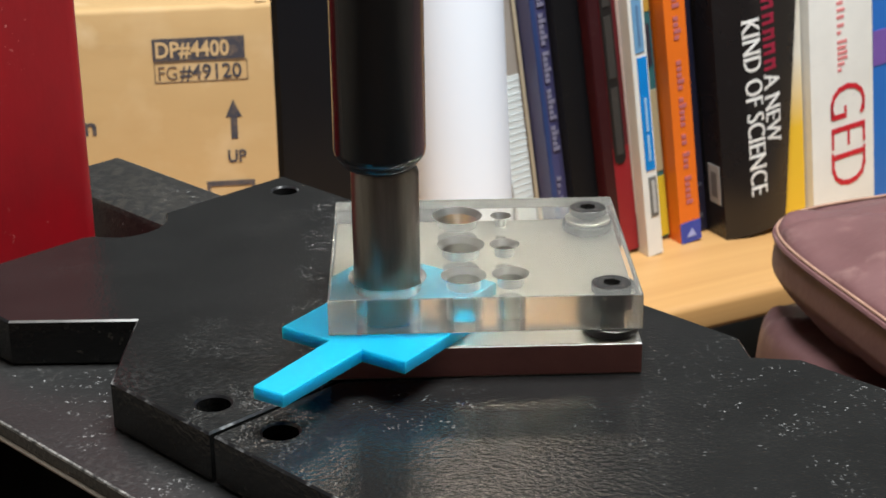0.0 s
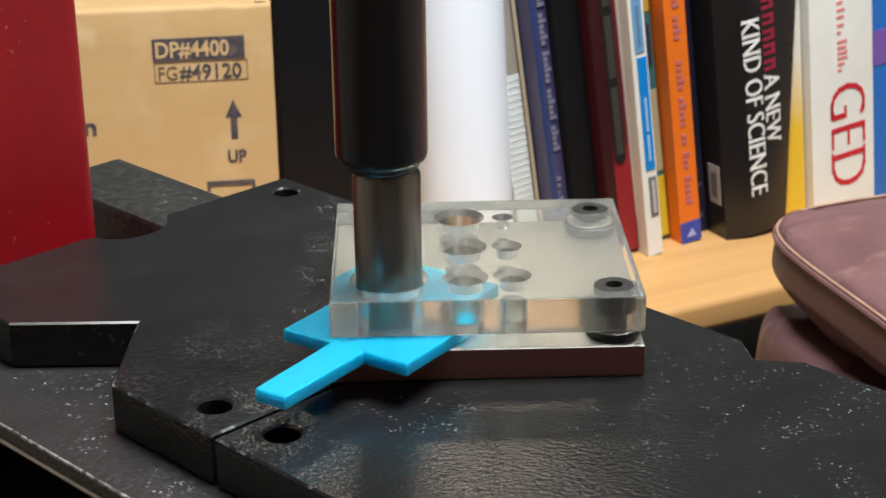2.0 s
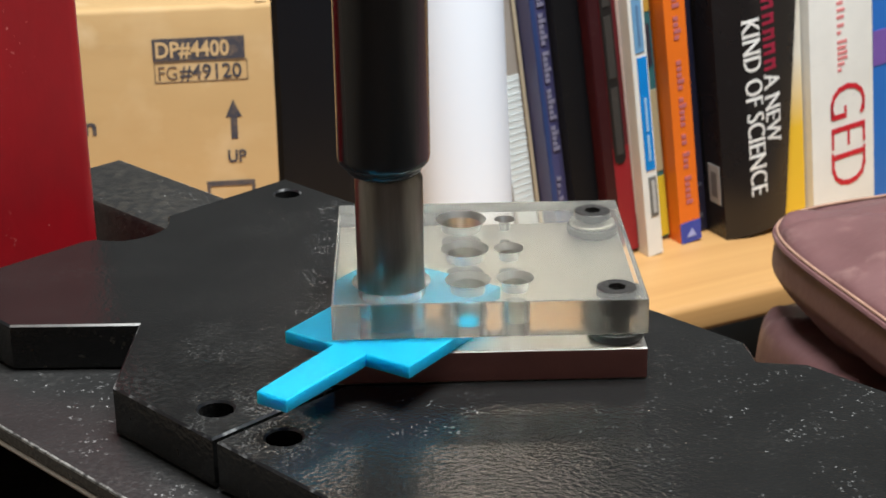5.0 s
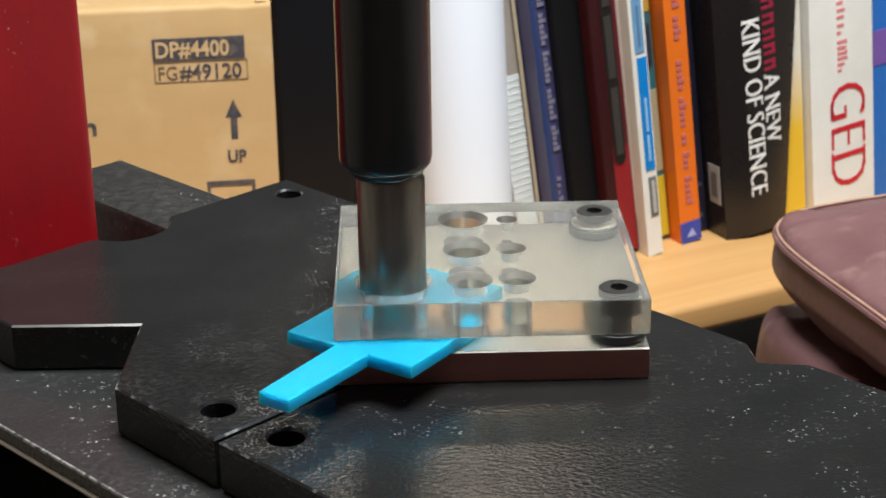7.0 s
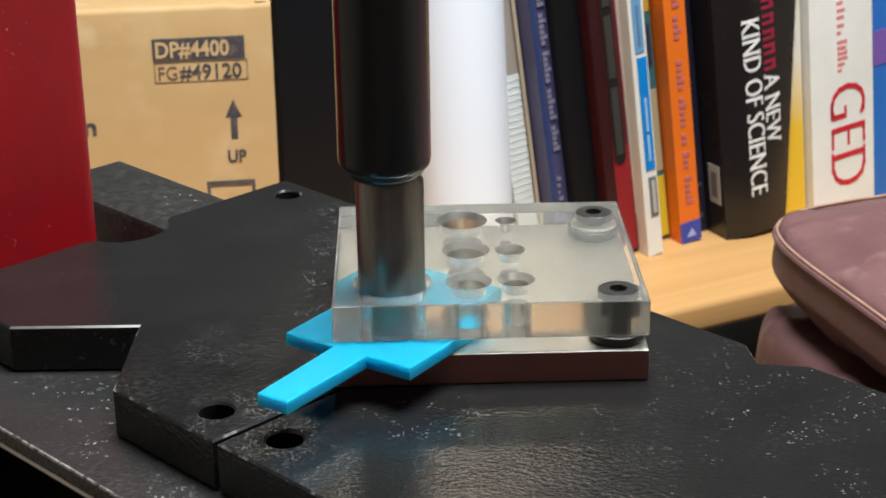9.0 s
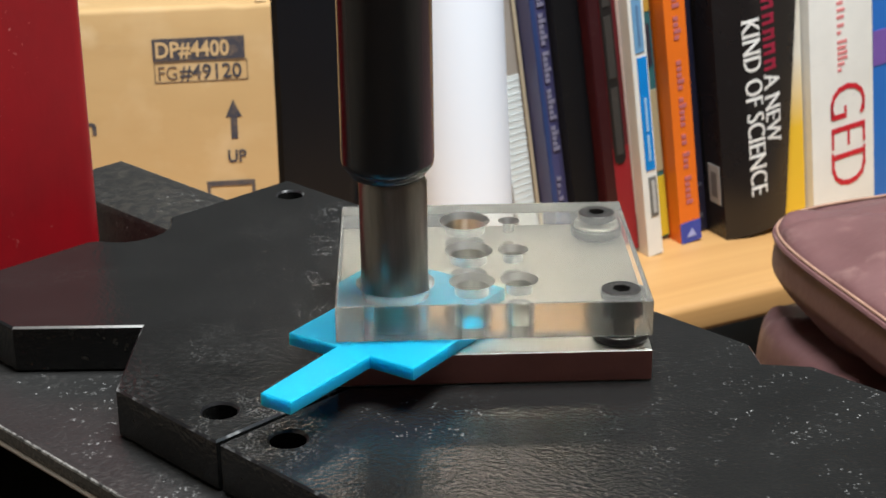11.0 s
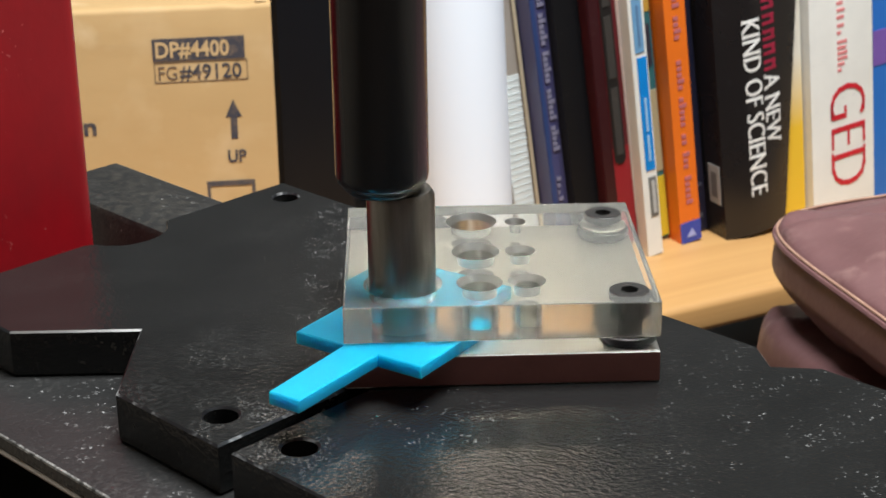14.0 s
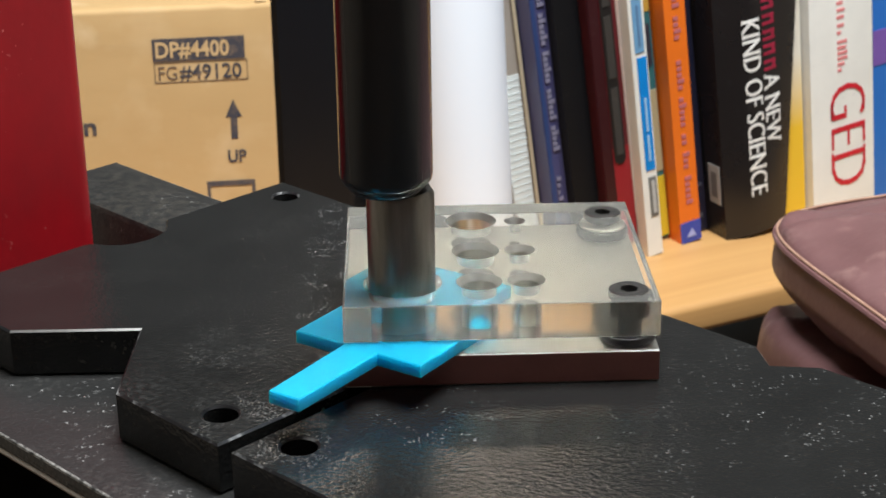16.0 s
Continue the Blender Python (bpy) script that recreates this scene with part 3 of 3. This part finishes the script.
black_book = book("thick black hardback book", -146, 30, 22, 260, 180, cover("black_cover", (0.002, 0.002, 0.003), 0.65), round_spine=1.0)
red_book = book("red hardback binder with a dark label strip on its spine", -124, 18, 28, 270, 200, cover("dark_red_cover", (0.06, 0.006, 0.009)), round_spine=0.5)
# Shade painted into the red spine: dark left strip, dimmer upper panel.
bars(red_book, cover("maroon_shadow", (0.035, 0.005, 0.007)), 0.0005, 0.0092, 0.001, 0.269, -0.0011)
bars(red_book, cover("lit_red_panel", (0.27, 0.012, 0.018)), 0.0094, 0.0245, 0.001, 0.092, -0.0011, "panel")
bars(red_book, cover("shaded_red_panel", (0.11, 0.009, 0.013)), 0.0094, 0.0245, 0.092, 0.269, -0.0011, "panel")
strip = part("label_strip", prism([(x, z) for x, z in rounded_rect(0.0100, 0.0205, 0.078, 0.262, 0.005)], 0, 0.0009, 0.0002), cover("strip_black", (0.014, 0.012, 0.011)), red_book, "dark rounded label strip", pose(0, -0.0014, 0, 90, 0, 0))
for z0, z1 in ((0.086, 0.142), (0.15, 0.20), (0.208, 0.25)):
    bars(red_book, cover("strip_grey", (0.045, 0.04, 0.035)), 0.0120, 0.0185, z0, z1, -0.0030)
bars(red_book, cover("cream_pages", (0.56, 0.44, 0.38)), 0.0247, 0.0277, 0.03, 0.268, -0.0011)

white_thin = book("thin white paperback with a blue band on its spine", -98.5, 4, 13.8, 280, 190, cover("white_cover", (0.80, 0.78, 0.71)), lean=-7.4, soft=True)
bars(white_thin, mat("bright_blue", (0.0, 0.22, 0.62), 0.4, 0, (0.0, 0.19, 0.55), 60), 0.004, 0.0125, 0.074, 0.168)
bars(white_thin, mat("pale_blue", (0.16, 0.34, 0.52), 0.4, 0, (0.12, 0.27, 0.45), 60), 0.003, 0.0115, 0.172, 0.275)
bars(white_thin, mat("slate_ink", (0.14, 0.14, 0.13), 0.5), 0.0055, 0.0125, 0.034, 0.068)
bars(white_thin, mat("pale_ink", (0.42, 0.42, 0.4), 0.5), 0.0075, 0.0105, 0.037, 0.065, -0.0014)
for z0, z1 in ((0.082, 0.104), (0.107, 0.135)):
    bars(white_thin, mat("sky_ink", (0.3, 0.5, 0.7), 0.5), 0.0072, 0.0092, z0, z1, -0.0014)
for z0, z1 in ((0.178, 0.21), (0.215, 0.25)):
    bars(white_thin, mat("sky_ink", (0.1, 0.2, 0.34), 0.5), 0.0065, 0.0085, z0, z1, -0.0014)

teal = book("yellow and teal illustrated paperback", -83, 30, 22, 245, 170, cover("teal_cover", (0.03, 0.14, 0.15)), soft=True)
bars(teal, cover("yellow_foot", (0.66, 0.48, 0.03)), 0.001, 0.0215, 0.002, 0.055)
bars(teal, cover("sand_panel", (0.4, 0.34, 0.2)), 0.011, 0.0215, 0.06, 0.13)
bars(teal, cover("dark_panel", (0.03, 0.03, 0.045)), 0.001, 0.02, 0.15, 0.185)
bars(teal, cover("ochre_panel", (0.5, 0.3, 0.05)), 0.001, 0.0215, 0.195, 0.244)

orange = book("orange paperback with a blue foot and violet lettering", -60, 14, 19.5, 250, 180, cover("orange_cover", (0.82, 0.17, 0.012)), lean=-7.4, soft=True)
bars(orange, mat("foot_blue", (0.04, 0.07, 0.36), 0.45, 0, (0.03, 0.05, 0.3), 60), 0.0, 0.0195, 0.0, 0.018)
bm = bmesh.new()
bm.faces.new([bm.verts.new(p) for p in ((0.005, 0, 0.005), (0.0145, 0, 0.005), (0.0105, 0, 0.0125))])
part("emblem", bm, mat("pale_violet_ink", (0.36, 0.4, 0.7), 0.5), orange, "", pose(0, -0.0012, 0))
VIOLET = mat("violet_ink", (0.46, 0.13, 0.13), 0.5)
for i in range(40):
    if i not in (5, 9, 12, 18, 24, 25, 26, 31):
        bars(orange, VIOLET, 0.0075, 0.0118 + 0.0020 * ((i * 7) % 4 == 0), 0.034 + i * 0.0052, 0.0373 + i * 0.0052)

navy = book("dark navy hardback set back between its neighbours", -40, 30, 17, 250, 170, cover("navy_cover", (0.012, 0.013, 0.03)))

MOTTLE = mat("faded_picture", (0.10, 0.10, 0.11), 0.5, 0, (0.02, 0.02, 0.05), 120)
for x0, x1, z0, z1 in ((0.002, 0.007, 0.150, 0.161), (0.003, 0.010, 0.166, 0.169), (0.002, 0.006, 0.128, 0.134), (0.004, 0.012, 0.104, 0.107),
                       (0.006, 0.009, 0.062, 0.066), (0.004, 0.013, 0.012, 0.016), (0.009, 0.014, 0.040, 0.043), (0.001, 0.004, 0.186, 0.198)):
    bars(navy, MOTTLE, x0, x1, z0, z1, name="picture_fleck")
science = book("thick black hardback with a rounded spine and white lettering", -22, 4, 60, 241, 190, cover("gloss_black_cover", (0.014, 0.012, 0.012), 0.28), lean=-7.5, round_spine=7, flare=0.11)
spine_text("KIND OF SCIENCE", 0.0235, 0.0226, 0.185, WHITE_INK, science, 0.785, 0.0, wrap=(0.06, 0.007, 0.11), thin=0.012, thick=0.05, foot=0.045)
spine_text("A NEW", 0.0235, 0.0405, 0.1345, WHITE_INK, science, 0.77, 0.0, wrap=(0.06, 0.007, 0.11), thin=0.012, thick=0.05, foot=0.045)
for z in (0.138, 0.151, 0.163, 0.176, 0.189, 0.202, 0.215):
    bars(science, CRIMSON, 0.0415, 0.0535, z, z + 0.0026, 0.0, wrap=(0.06, 0.007, 0.11))
    bars(science, CRIMSON, 0.0415, 0.0535, z + 0.0060, z + 0.0086, 0.0, wrap=(0.06, 0.007, 0.11))
    bars(science, CRIMSON, 0.0500, 0.0530, z + 0.0026, z + 0.0060, 0.0, wrap=(0.06, 0.007, 0.11))
part("barcode_panel", box_bm(0, 0.0006, 0.004, 0.019, 0.03, 0.064), cover("barcode_white", (0.4, 0.39, 0.37)), science, "small pale barcode panel", pose(-0.0007, 0, 0))

part("barcode", box_bm(0, 0.0003, 0.0075, 0.0155, 0.036, 0.058), cover("barcode_grey", (0.16, 0.155, 0.15)), science, "grey block of barcode lines", pose(-0.0011, 0, 0))

FADE = cover("yellow_fading_cover", (0.8, 0.74, 0.62))
nt = FADE.node_tree
split = nt.nodes.new("ShaderNodeSeparateXYZ")
nt.links.new([n for n in nt.nodes if n.type == "TEX_COORD"][0].outputs["Object"], split.inputs[0])
fade = nt.nodes.new("ShaderNodeMapRange")
fade.inputs["From Min"].default_value, fade.inputs["From Max"].default_value = 0.085, 0.15
nt.links.new(split.outputs["Z"], fade.inputs["Value"])
mix = nt.nodes.new("ShaderNodeMix")
mix.data_type = "RGBA"
mix.inputs["A"].default_value = (0.78, 0.48, 0.03, 1)
nt.links.new(fade.outputs[0], mix.inputs["Factor"])
nt.links.new(nt.nodes["Principled BSDF"].inputs["Base Color"].links[0].from_socket, mix.inputs["B"])
nt.links.new(mix.outputs["Result"], nt.nodes["Principled BSDF"].inputs["Base Color"])
yellow = book("cream and yellow paperback wedged beside the thick black hardback", 39, 9, 24, 245, 150, FADE, lean=-1.2, soft=True, flare=-0.093)

ged = book("thick white paperback study guide with red lettering", 65, 0, 64, 270, 200, cover("white_gloss_cover", (0.88, 0.86, 0.79)), lean=-6.5, round_spine=1.0, soft=True)
spine_text("GED", 0.0545, 0.018, 0.119, RED_INK, ged, 0.88, -0.0013, thin=0.022, thick=0.035, foot=0.06)
for z, wide in ((0.128, 3), (0.133, 6), (0.138, 9), (0.1425, 9), (0.147, 8), (0.152, 9), (0.160, 3), (0.166, 6), (0.173, 6), (0.179, 7), (0.185, 5), (0.191, 9), (0.199, 6), (0.206, 9)):
    bars(ged, PINK_INK, 0.027, 0.028 + wide / 1000, z, z + 0.0028, -0.0014)
blue_book = book("bright blue paperback with a violet band", 130, 2, 24, 270, 190, cover("blue_cover", (0.02, 0.16, 0.55)), lean=-6, soft=True)
bars(blue_book, cover("violet_band", (0.2, 0.1, 0.4)), 0.0, 0.024, 0.13, 0.16)
book("yellow and green paperback at the end of the row", 155, 2, 20, 260, 180, cover("lime_cover", (0.5, 0.5, 0.1)), lean=-6, soft=True)

# ---- paper roll and black case beside the books ----
BASE_Z = -0.3093
paper_roll = tagged(mesh_object("paper_roll", lathe([(0.038, 0.42), (0.039, 0.419), (0.039, 0.001), (0.038, 0.0)], 72), mat("white_paper", (0.80, 0.85, 0.92), 0.6, 0, (0.78, 0.83, 0.90), 8)),
                   "tall white paper roll standing on the desk", "paper roll")
paper_roll.matrix_world = pose(0.0190, 1.322, BASE_Z, 0, -2.4, 0)
VINYL = mat("black_vinyl", (0.003, 0.0038, 0.0056), 0.42, 0, (0.0042, 0.005, 0.007), 30, 0.5, 0.12, 300, spec=0.3)
corner = [(0.0535 + 0.008 * math.sin(radians(a)), 0.008 - 0.008 * math.cos(radians(a))) for a in range(0, 61, 6)]
case = thing("black_case", pose(-0.1275, 1.30, BASE_Z, 0, 0, 8), "plain black vinyl case with rounded corners on the desk", "case")
part("case_body", prism([(0.004, 0.0), *corner, (0.094, 0.064), (0.096, 0.075), (0.092, 0.18), (0.004, 0.18), (0.0, 0.176), (0.0, 0.004)], 0.0, 0.435, 0.002), VINYL, case)
part("case_lid", prism([(0.0035, -0.0005), *[(x + 0.0005, y - 0.0005) for x, y in corner], (0.0947, 0.064), (0.0967, 0.075), (0.0927, 0.1805), (0.0035, 0.1805), (-0.0005, 0.1765), (-0.0005, 0.0035)], 0.437, 0.46, 0.002), VINYL, case)

# ---- carton ----
carton = thing("carton", pose(-0.1235, 1.255, BASE_Z, 0, 0, 8), "brown corrugated cardboard carton with printed codes and an arrow", "carton")
CW, CH = 0.32, 0.226


def carton_bm(w, d, h, r=0.004, nx=64):
    """A closed carton whose front panel folds over a soft, uneven edge into the top."""
    prof = [(d, 0), (0, 0)] + [(0, h * k / 8) for k in range(1, 8)] + [(r - r * math.cos(radians(a)), h - r + r * math.sin(radians(a))) for a in (0, 22, 45, 68, 90)] + [(0.02, h), (0.045, h - 0.001), (d, h)]
    bm = bmesh.new()
    rows = []
    for i in range(nx + 1):
        x = -w + w * i / nx
        row = []
        for y, z in prof:
            near = math.exp(-((z - h) / 0.012) ** 2) * (y < 0.05)
            sag = noise.noise(Vector((x * 22, 1.0, 4.0))) * 0.0022 + noise.noise(Vector((x * 70, 5.0, 2.0))) * 0.0009
            dent = 0.0004 * noise.noise(Vector((x * 14, z * 18, 7.0))) * (y < 0.001 and 0 < z < h)
            row.append(bm.verts.new((x, y + abs(dent) + 0.5 * near * abs(sag), z + near * sag)))
        rows.append(row)
    for p, q in zip(rows, rows[1:]):
        for i in range(len(prof)):
            bm.faces.new((p[i - 1], p[i], q[i], q[i - 1]))
    bm.faces.new(rows[0])
    bm.faces.new(rows[-1])
    return bm


carton_body = part("carton_body", carton_bm(CW, 0.20, CH), CARD, carton)
part("flap", box_bm(-CW + 0.06, -0.004, 0.046, 0.19, CH, CH + 0.004, 0.0008), CARD_EDGE, carton, "folded top flap")
part("torn_corner", prism([(-0.010, 0), (-0.001, 0.001), (0.0, 0.012), (-0.006, 0.008)], 0, 0.0012, 0.0003), CARD_EDGE, carton, "lifted torn corner", pose(-0.0015, 0.002, CH - 0.0005, 8, 4, 0))


def print_bar(x0, x1, z0, z1, material, y=0.0, name="print"):
    return part(name, box_bm(x0, x1, y - 0.0004, y + 0.0003, z0, z1), material, carton_body)


print_bar(-0.0875, -0.0205, 0.1857, 0.2025, INK, name="code_panel")
part("code", text_bm("DP#4400", 0.0164, 0.0003, 0.86, bold=0.022), mat("bare_card_code", (0.6, 0.42, 0.22), 0.75, 0, (0.5, 0.33, 0.15), 60), carton_body, "", pose(-0.0860, -0.0005, 0.1885))
for x0, x1, z0, z1 in ((-0.0870, -0.0190, 0.1842, 0.1849), (-0.0870, -0.0190, 0.1692, 0.1698), (-0.0870, -0.0864, 0.1692, 0.1845), (-0.0196, -0.0190, 0.1692, 0.1845)):
    print_bar(x0, x1, z0, z1, FADED_INK)
part("code", text_bm("FG", 0.0150, 0.0003, 0.84), FADED_INK, carton_body, "", pose(-0.0850, -0.0002, 0.1714))
part("code", text_bm("#49120", 0.0156, 0.0003, 0.94, bold=0.012), INK, carton_body, "", pose(-0.0685, -0.0002, 0.1714))
arrow = [(-0.0025, 0), (0.0025, 0), (0.0025, 0.017), (0.0060, 0.017), (0, 0.0305), (-0.0060, 0.017), (-0.0025, 0.017)]
part("arrow", prism(arrow, 0, 0.0006), INK, carton_body, "", pose(-0.0312, 0.0003, 0.1236, 90, 0, 0))
part("word", text_bm("UP", 0.0135, 0.0003, 0.86, "CENTER", 0.02), INK, carton_body, "", pose(-0.0305, -0.0002, 0.1055))
part("word", text_bm("n", 0.019, 0.0003, 1.1, bold=0.03), INK, carton_body, "", pose(-0.1420, -0.0002, 0.1325))
print_bar(-0.0540, -0.0180, 0.0868, 0.0908, INK)
print_bar(-0.0205, -0.0180, 0.0600, 0.0868, INK)
print_bar(-0.0540, -0.0515, 0.0600, 0.0868, INK)

# ---- leather armchair ----
def pillow(w, d, h, puff, seed, n=80):
    """A stuffed box cushion with bulging faces and rounded rims."""
    bm = bmesh.new()
    bmesh.ops.create_cube(bm, size=2)
    bmesh.ops.subdivide_edges(bm, edges=bm.edges[:], cuts=n, use_grid_fill=True)
    for v in bm.verts:
        x, y, z = v.co
        p = 9
        r = ((abs(x) ** p + abs(y) ** p) ** (14 / p) + abs(z) ** 14) ** (1 / 14)
        x, y, z = x / r, y / r, z / r
        bulge = (1 - x * x) * (1 - y * y)
        zz = z * (h / 2 + puff * max(0, bulge) * abs(z))
        wr = noise.noise(Vector((x * 2.6 + seed, y * 2.6, z))) * 0.010 + noise.noise(Vector((x * 7 + seed, y * 7, z * 2))) * 0.003
        fold = noise.noise(Vector((x * 3.1 + seed * 2, y * 3.1 + 0.7 * x, 3.0)))
        wr -= 0.0035 * math.exp(-(fold * 9) ** 2) * (0.4 + 0.6 * max(abs(x), abs(y)))
        edge = max(abs(x), abs(y))
        wr += 0.0022 * max(0, edge - 0.7) / 0.3 * math.sin(26 * (x if abs(y) > abs(x) else y) + 6 * fold)
        side = 1 + 0.016 * (1 - z * z) - 0.08 * max(0, -z) ** 1.5
        v.co = Vector((x * w / 2 * side, y * d / 2 * side, zz + wr * abs(z)))
    return bm



CHAIR_AT = pose(0.5050, 0.799, -0.168, 0, 0, 17)
chair = thing("armchair", CHAIR_AT, "oxblood leather armchair seat with tan piping", "armchair")
part("seat_cushion", pillow(0.525, 0.525, 0.060, 0.029, 3.0), LEATHER, chair, "plump oxblood leather cushion")
part("lower_cushion", pillow(0.53, 0.53, 0.10, 0.01, 9.0), LEATHER, chair, "", pose(-0.004, 0.000, -0.078))
part("seat_base", box_bm(-0.21, 0.21, -0.21, 0.21, FZ + 0.169, -0.12, 0.01), LEATHER, chair)


def cord(points, r, n=8):
    bm = bmesh.new()
    rings = []
    k = len(points)
    for i, p in enumerate(points):
        d = (Vector(points[(i + 1) % k]) - Vector(points[i - 1])).normalized()
        side = d.cross(Vector((0, 0, 1))).normalized()
        upv = side.cross(d)
        rings.append([bm.verts.new(Vector(p) + r * (side * math.cos(2 * math.pi * j / n) + upv * math.sin(2 * math.pi * j / n))) for j in range(n)])
    for a, b in zip(rings, rings[1:] + rings[:1]):
        for j in range(n):
            bm.faces.new((a[j - 1], a[j], b[j], b[j - 1]))
    return bm


def seam(w, d, z, p=9, n=320):
    pts = []
    for i in range(n):
        a = 2 * math.pi * i / n
        x, y = math.cos(a), math.sin(a)
        r = (abs(x) ** p + abs(y) ** p) ** (1 / p)
        pts.append((x / r * w / 2, y / r * d / 2, z + 0.0015 * math.sin(5 * a)))
    return pts


part("piping", cord(seam(0.5305, 0.5305, 0.0215), 0.0009), PIPING, chair, "tan leather piping")
part("welt", cord(seam(0.5315, 0.5315, 0.0186), 0.0021), LEATHER, chair, "rolled leather welt under the piping")

# ---- ceiling lamp and window ----
lamp = thing("ceiling_lamp", pose(0.25, 0.56, CZ), "flat white ceiling light panel", "ceiling light")
part("lamp_frame", box_bm(-0.48, 0.48, -0.28, 0.28, -0.03, 0.0, 0.004), CEIL, lamp)
win = tagged(mesh_object("window_1", box_bm(-0.16, 0.16, 2.44, 2.45, 1.22, 1.35), mat("frosted_pane", (0.8, 0.85, 0.9), 0.6)), "frosted window pane high in the wall", "window", kind="structure")


# ---- what moves ----
def shifted(base, x, y, r=0.0, z=0.0):
    """base moved with the press bed: millimetres, and degrees about the middle of the die set."""
    mid = Vector((0, 0.49, 0))
    return Matrix.Translation(mid + Vector((x, y, z)) / 1000) @ pose(0, 0, 0, 0, 0, r) @ Matrix.Translation(-mid) @ base


def motions():
    still = Matrix.Identity(4)
    # the whole press creeps towards the camera under load
    creep = [(0.0, 0.0, 0.0), (0.5, 0.03, -0.47), (1.0, 0.25, -1.15), (1.5, 0.38, -1.47), (2.0, 0.56, -1.59), (2.5, 0.85, -1.1), (3.0, 0.47, -2.01),
             (3.5, 0.73, -2.11), (4.0, 0.94, -2.5), (6.5, 1.55, -3.75), (7.0, 1.75, -3.5), (7.5, 1.93, -3.82), (8.0, 1.37, -4.14), (8.5, 1.5, -4.05),
             (9.0, 1.43, -4.5), (11.5, 2.43, -4.7), (12.0, 1.96, -5.35), (12.5, 1.72, -5.9), (12.8, 1.75, -5.95)]

    def rows(base, after, k=1.0):
        return ([(t, shifted(base, x, y * k)) for t, x, y in creep]
                + [(t, shifted(base, *a)) for t, a in after])

    def jump(x, y, r):
        # the blank gives way at 12.85 s; the parts settle and tremble a little
        return [(12.9, (x * 0.97, y, r * 0.95)), (13.0, (x, y, r)), (13.5, (x, y + 0.1, r)), (14.0, (x + 0.15, y - 0.35, r)), (14.5, (x, y + 0.1, r)),
                (15.0, (x + 0.05, y + 0.1, r)), (15.5, (x + 0.15, y - 0.35, r)), (16.0, (x + 0.05, y + 0.3, r))]

    walk(press, rows(still, jump(0.6, -6.6, 0.08)))
    walk(plate_left, rows(still, jump(2.15, -6.1, 0.68)))
    walk(plate_right, rows(still, jump(4.0, -7.95, 1.25)))
    walk(die_set, rows(DIE_AT, jump(4.25, -5.3, 0.16)))
    walk(blank, rows(still, jump(4.1, -2.9, 0.15), 0.9))
    # the punch sinks into the blank, then drops through it
    sink = [(0.0, 0.0), (4.0, -0.5), (6.5, -1.0), (9.0, -1.2), (12.0, -1.6), (12.8, -1.8)]

    def depth(t):
        for (a, p), (b, q) in zip(sink, sink[1:]):
            if a <= t <= b:
                return p + (q - p) * (t - a) / (b - a)
        return -1.8
    walk(punch, [(t, shifted(PUNCH_AT, x, y, 0, depth(t))) for t, x, y in creep]
         + [(t, shifted(PUNCH_AT, *a, -5.0)) for t, a in jump(4.25, -5.3, 0.16)])
    # the ram, in the press's own space
    drop = [(0.0, 0, 0.0), (4.0, 0, -0.5), (6.5, 0, -1.0), (9.0, 0, -1.2), (12.0, 0, -1.6), (12.8, 0, -1.8), (12.9, 0, -4.6), (13.0, 0, -4.8),
            (14.5, 0, -4.9), (15.0, 0.9, -5.0), (16.0, 1.2, -5.0)]
    walk(ram, [(t, pose(RAM_X + x / 1000, RAM_Y, RAM_Z + z / 1000)) for t, x, z in drop])


motions()
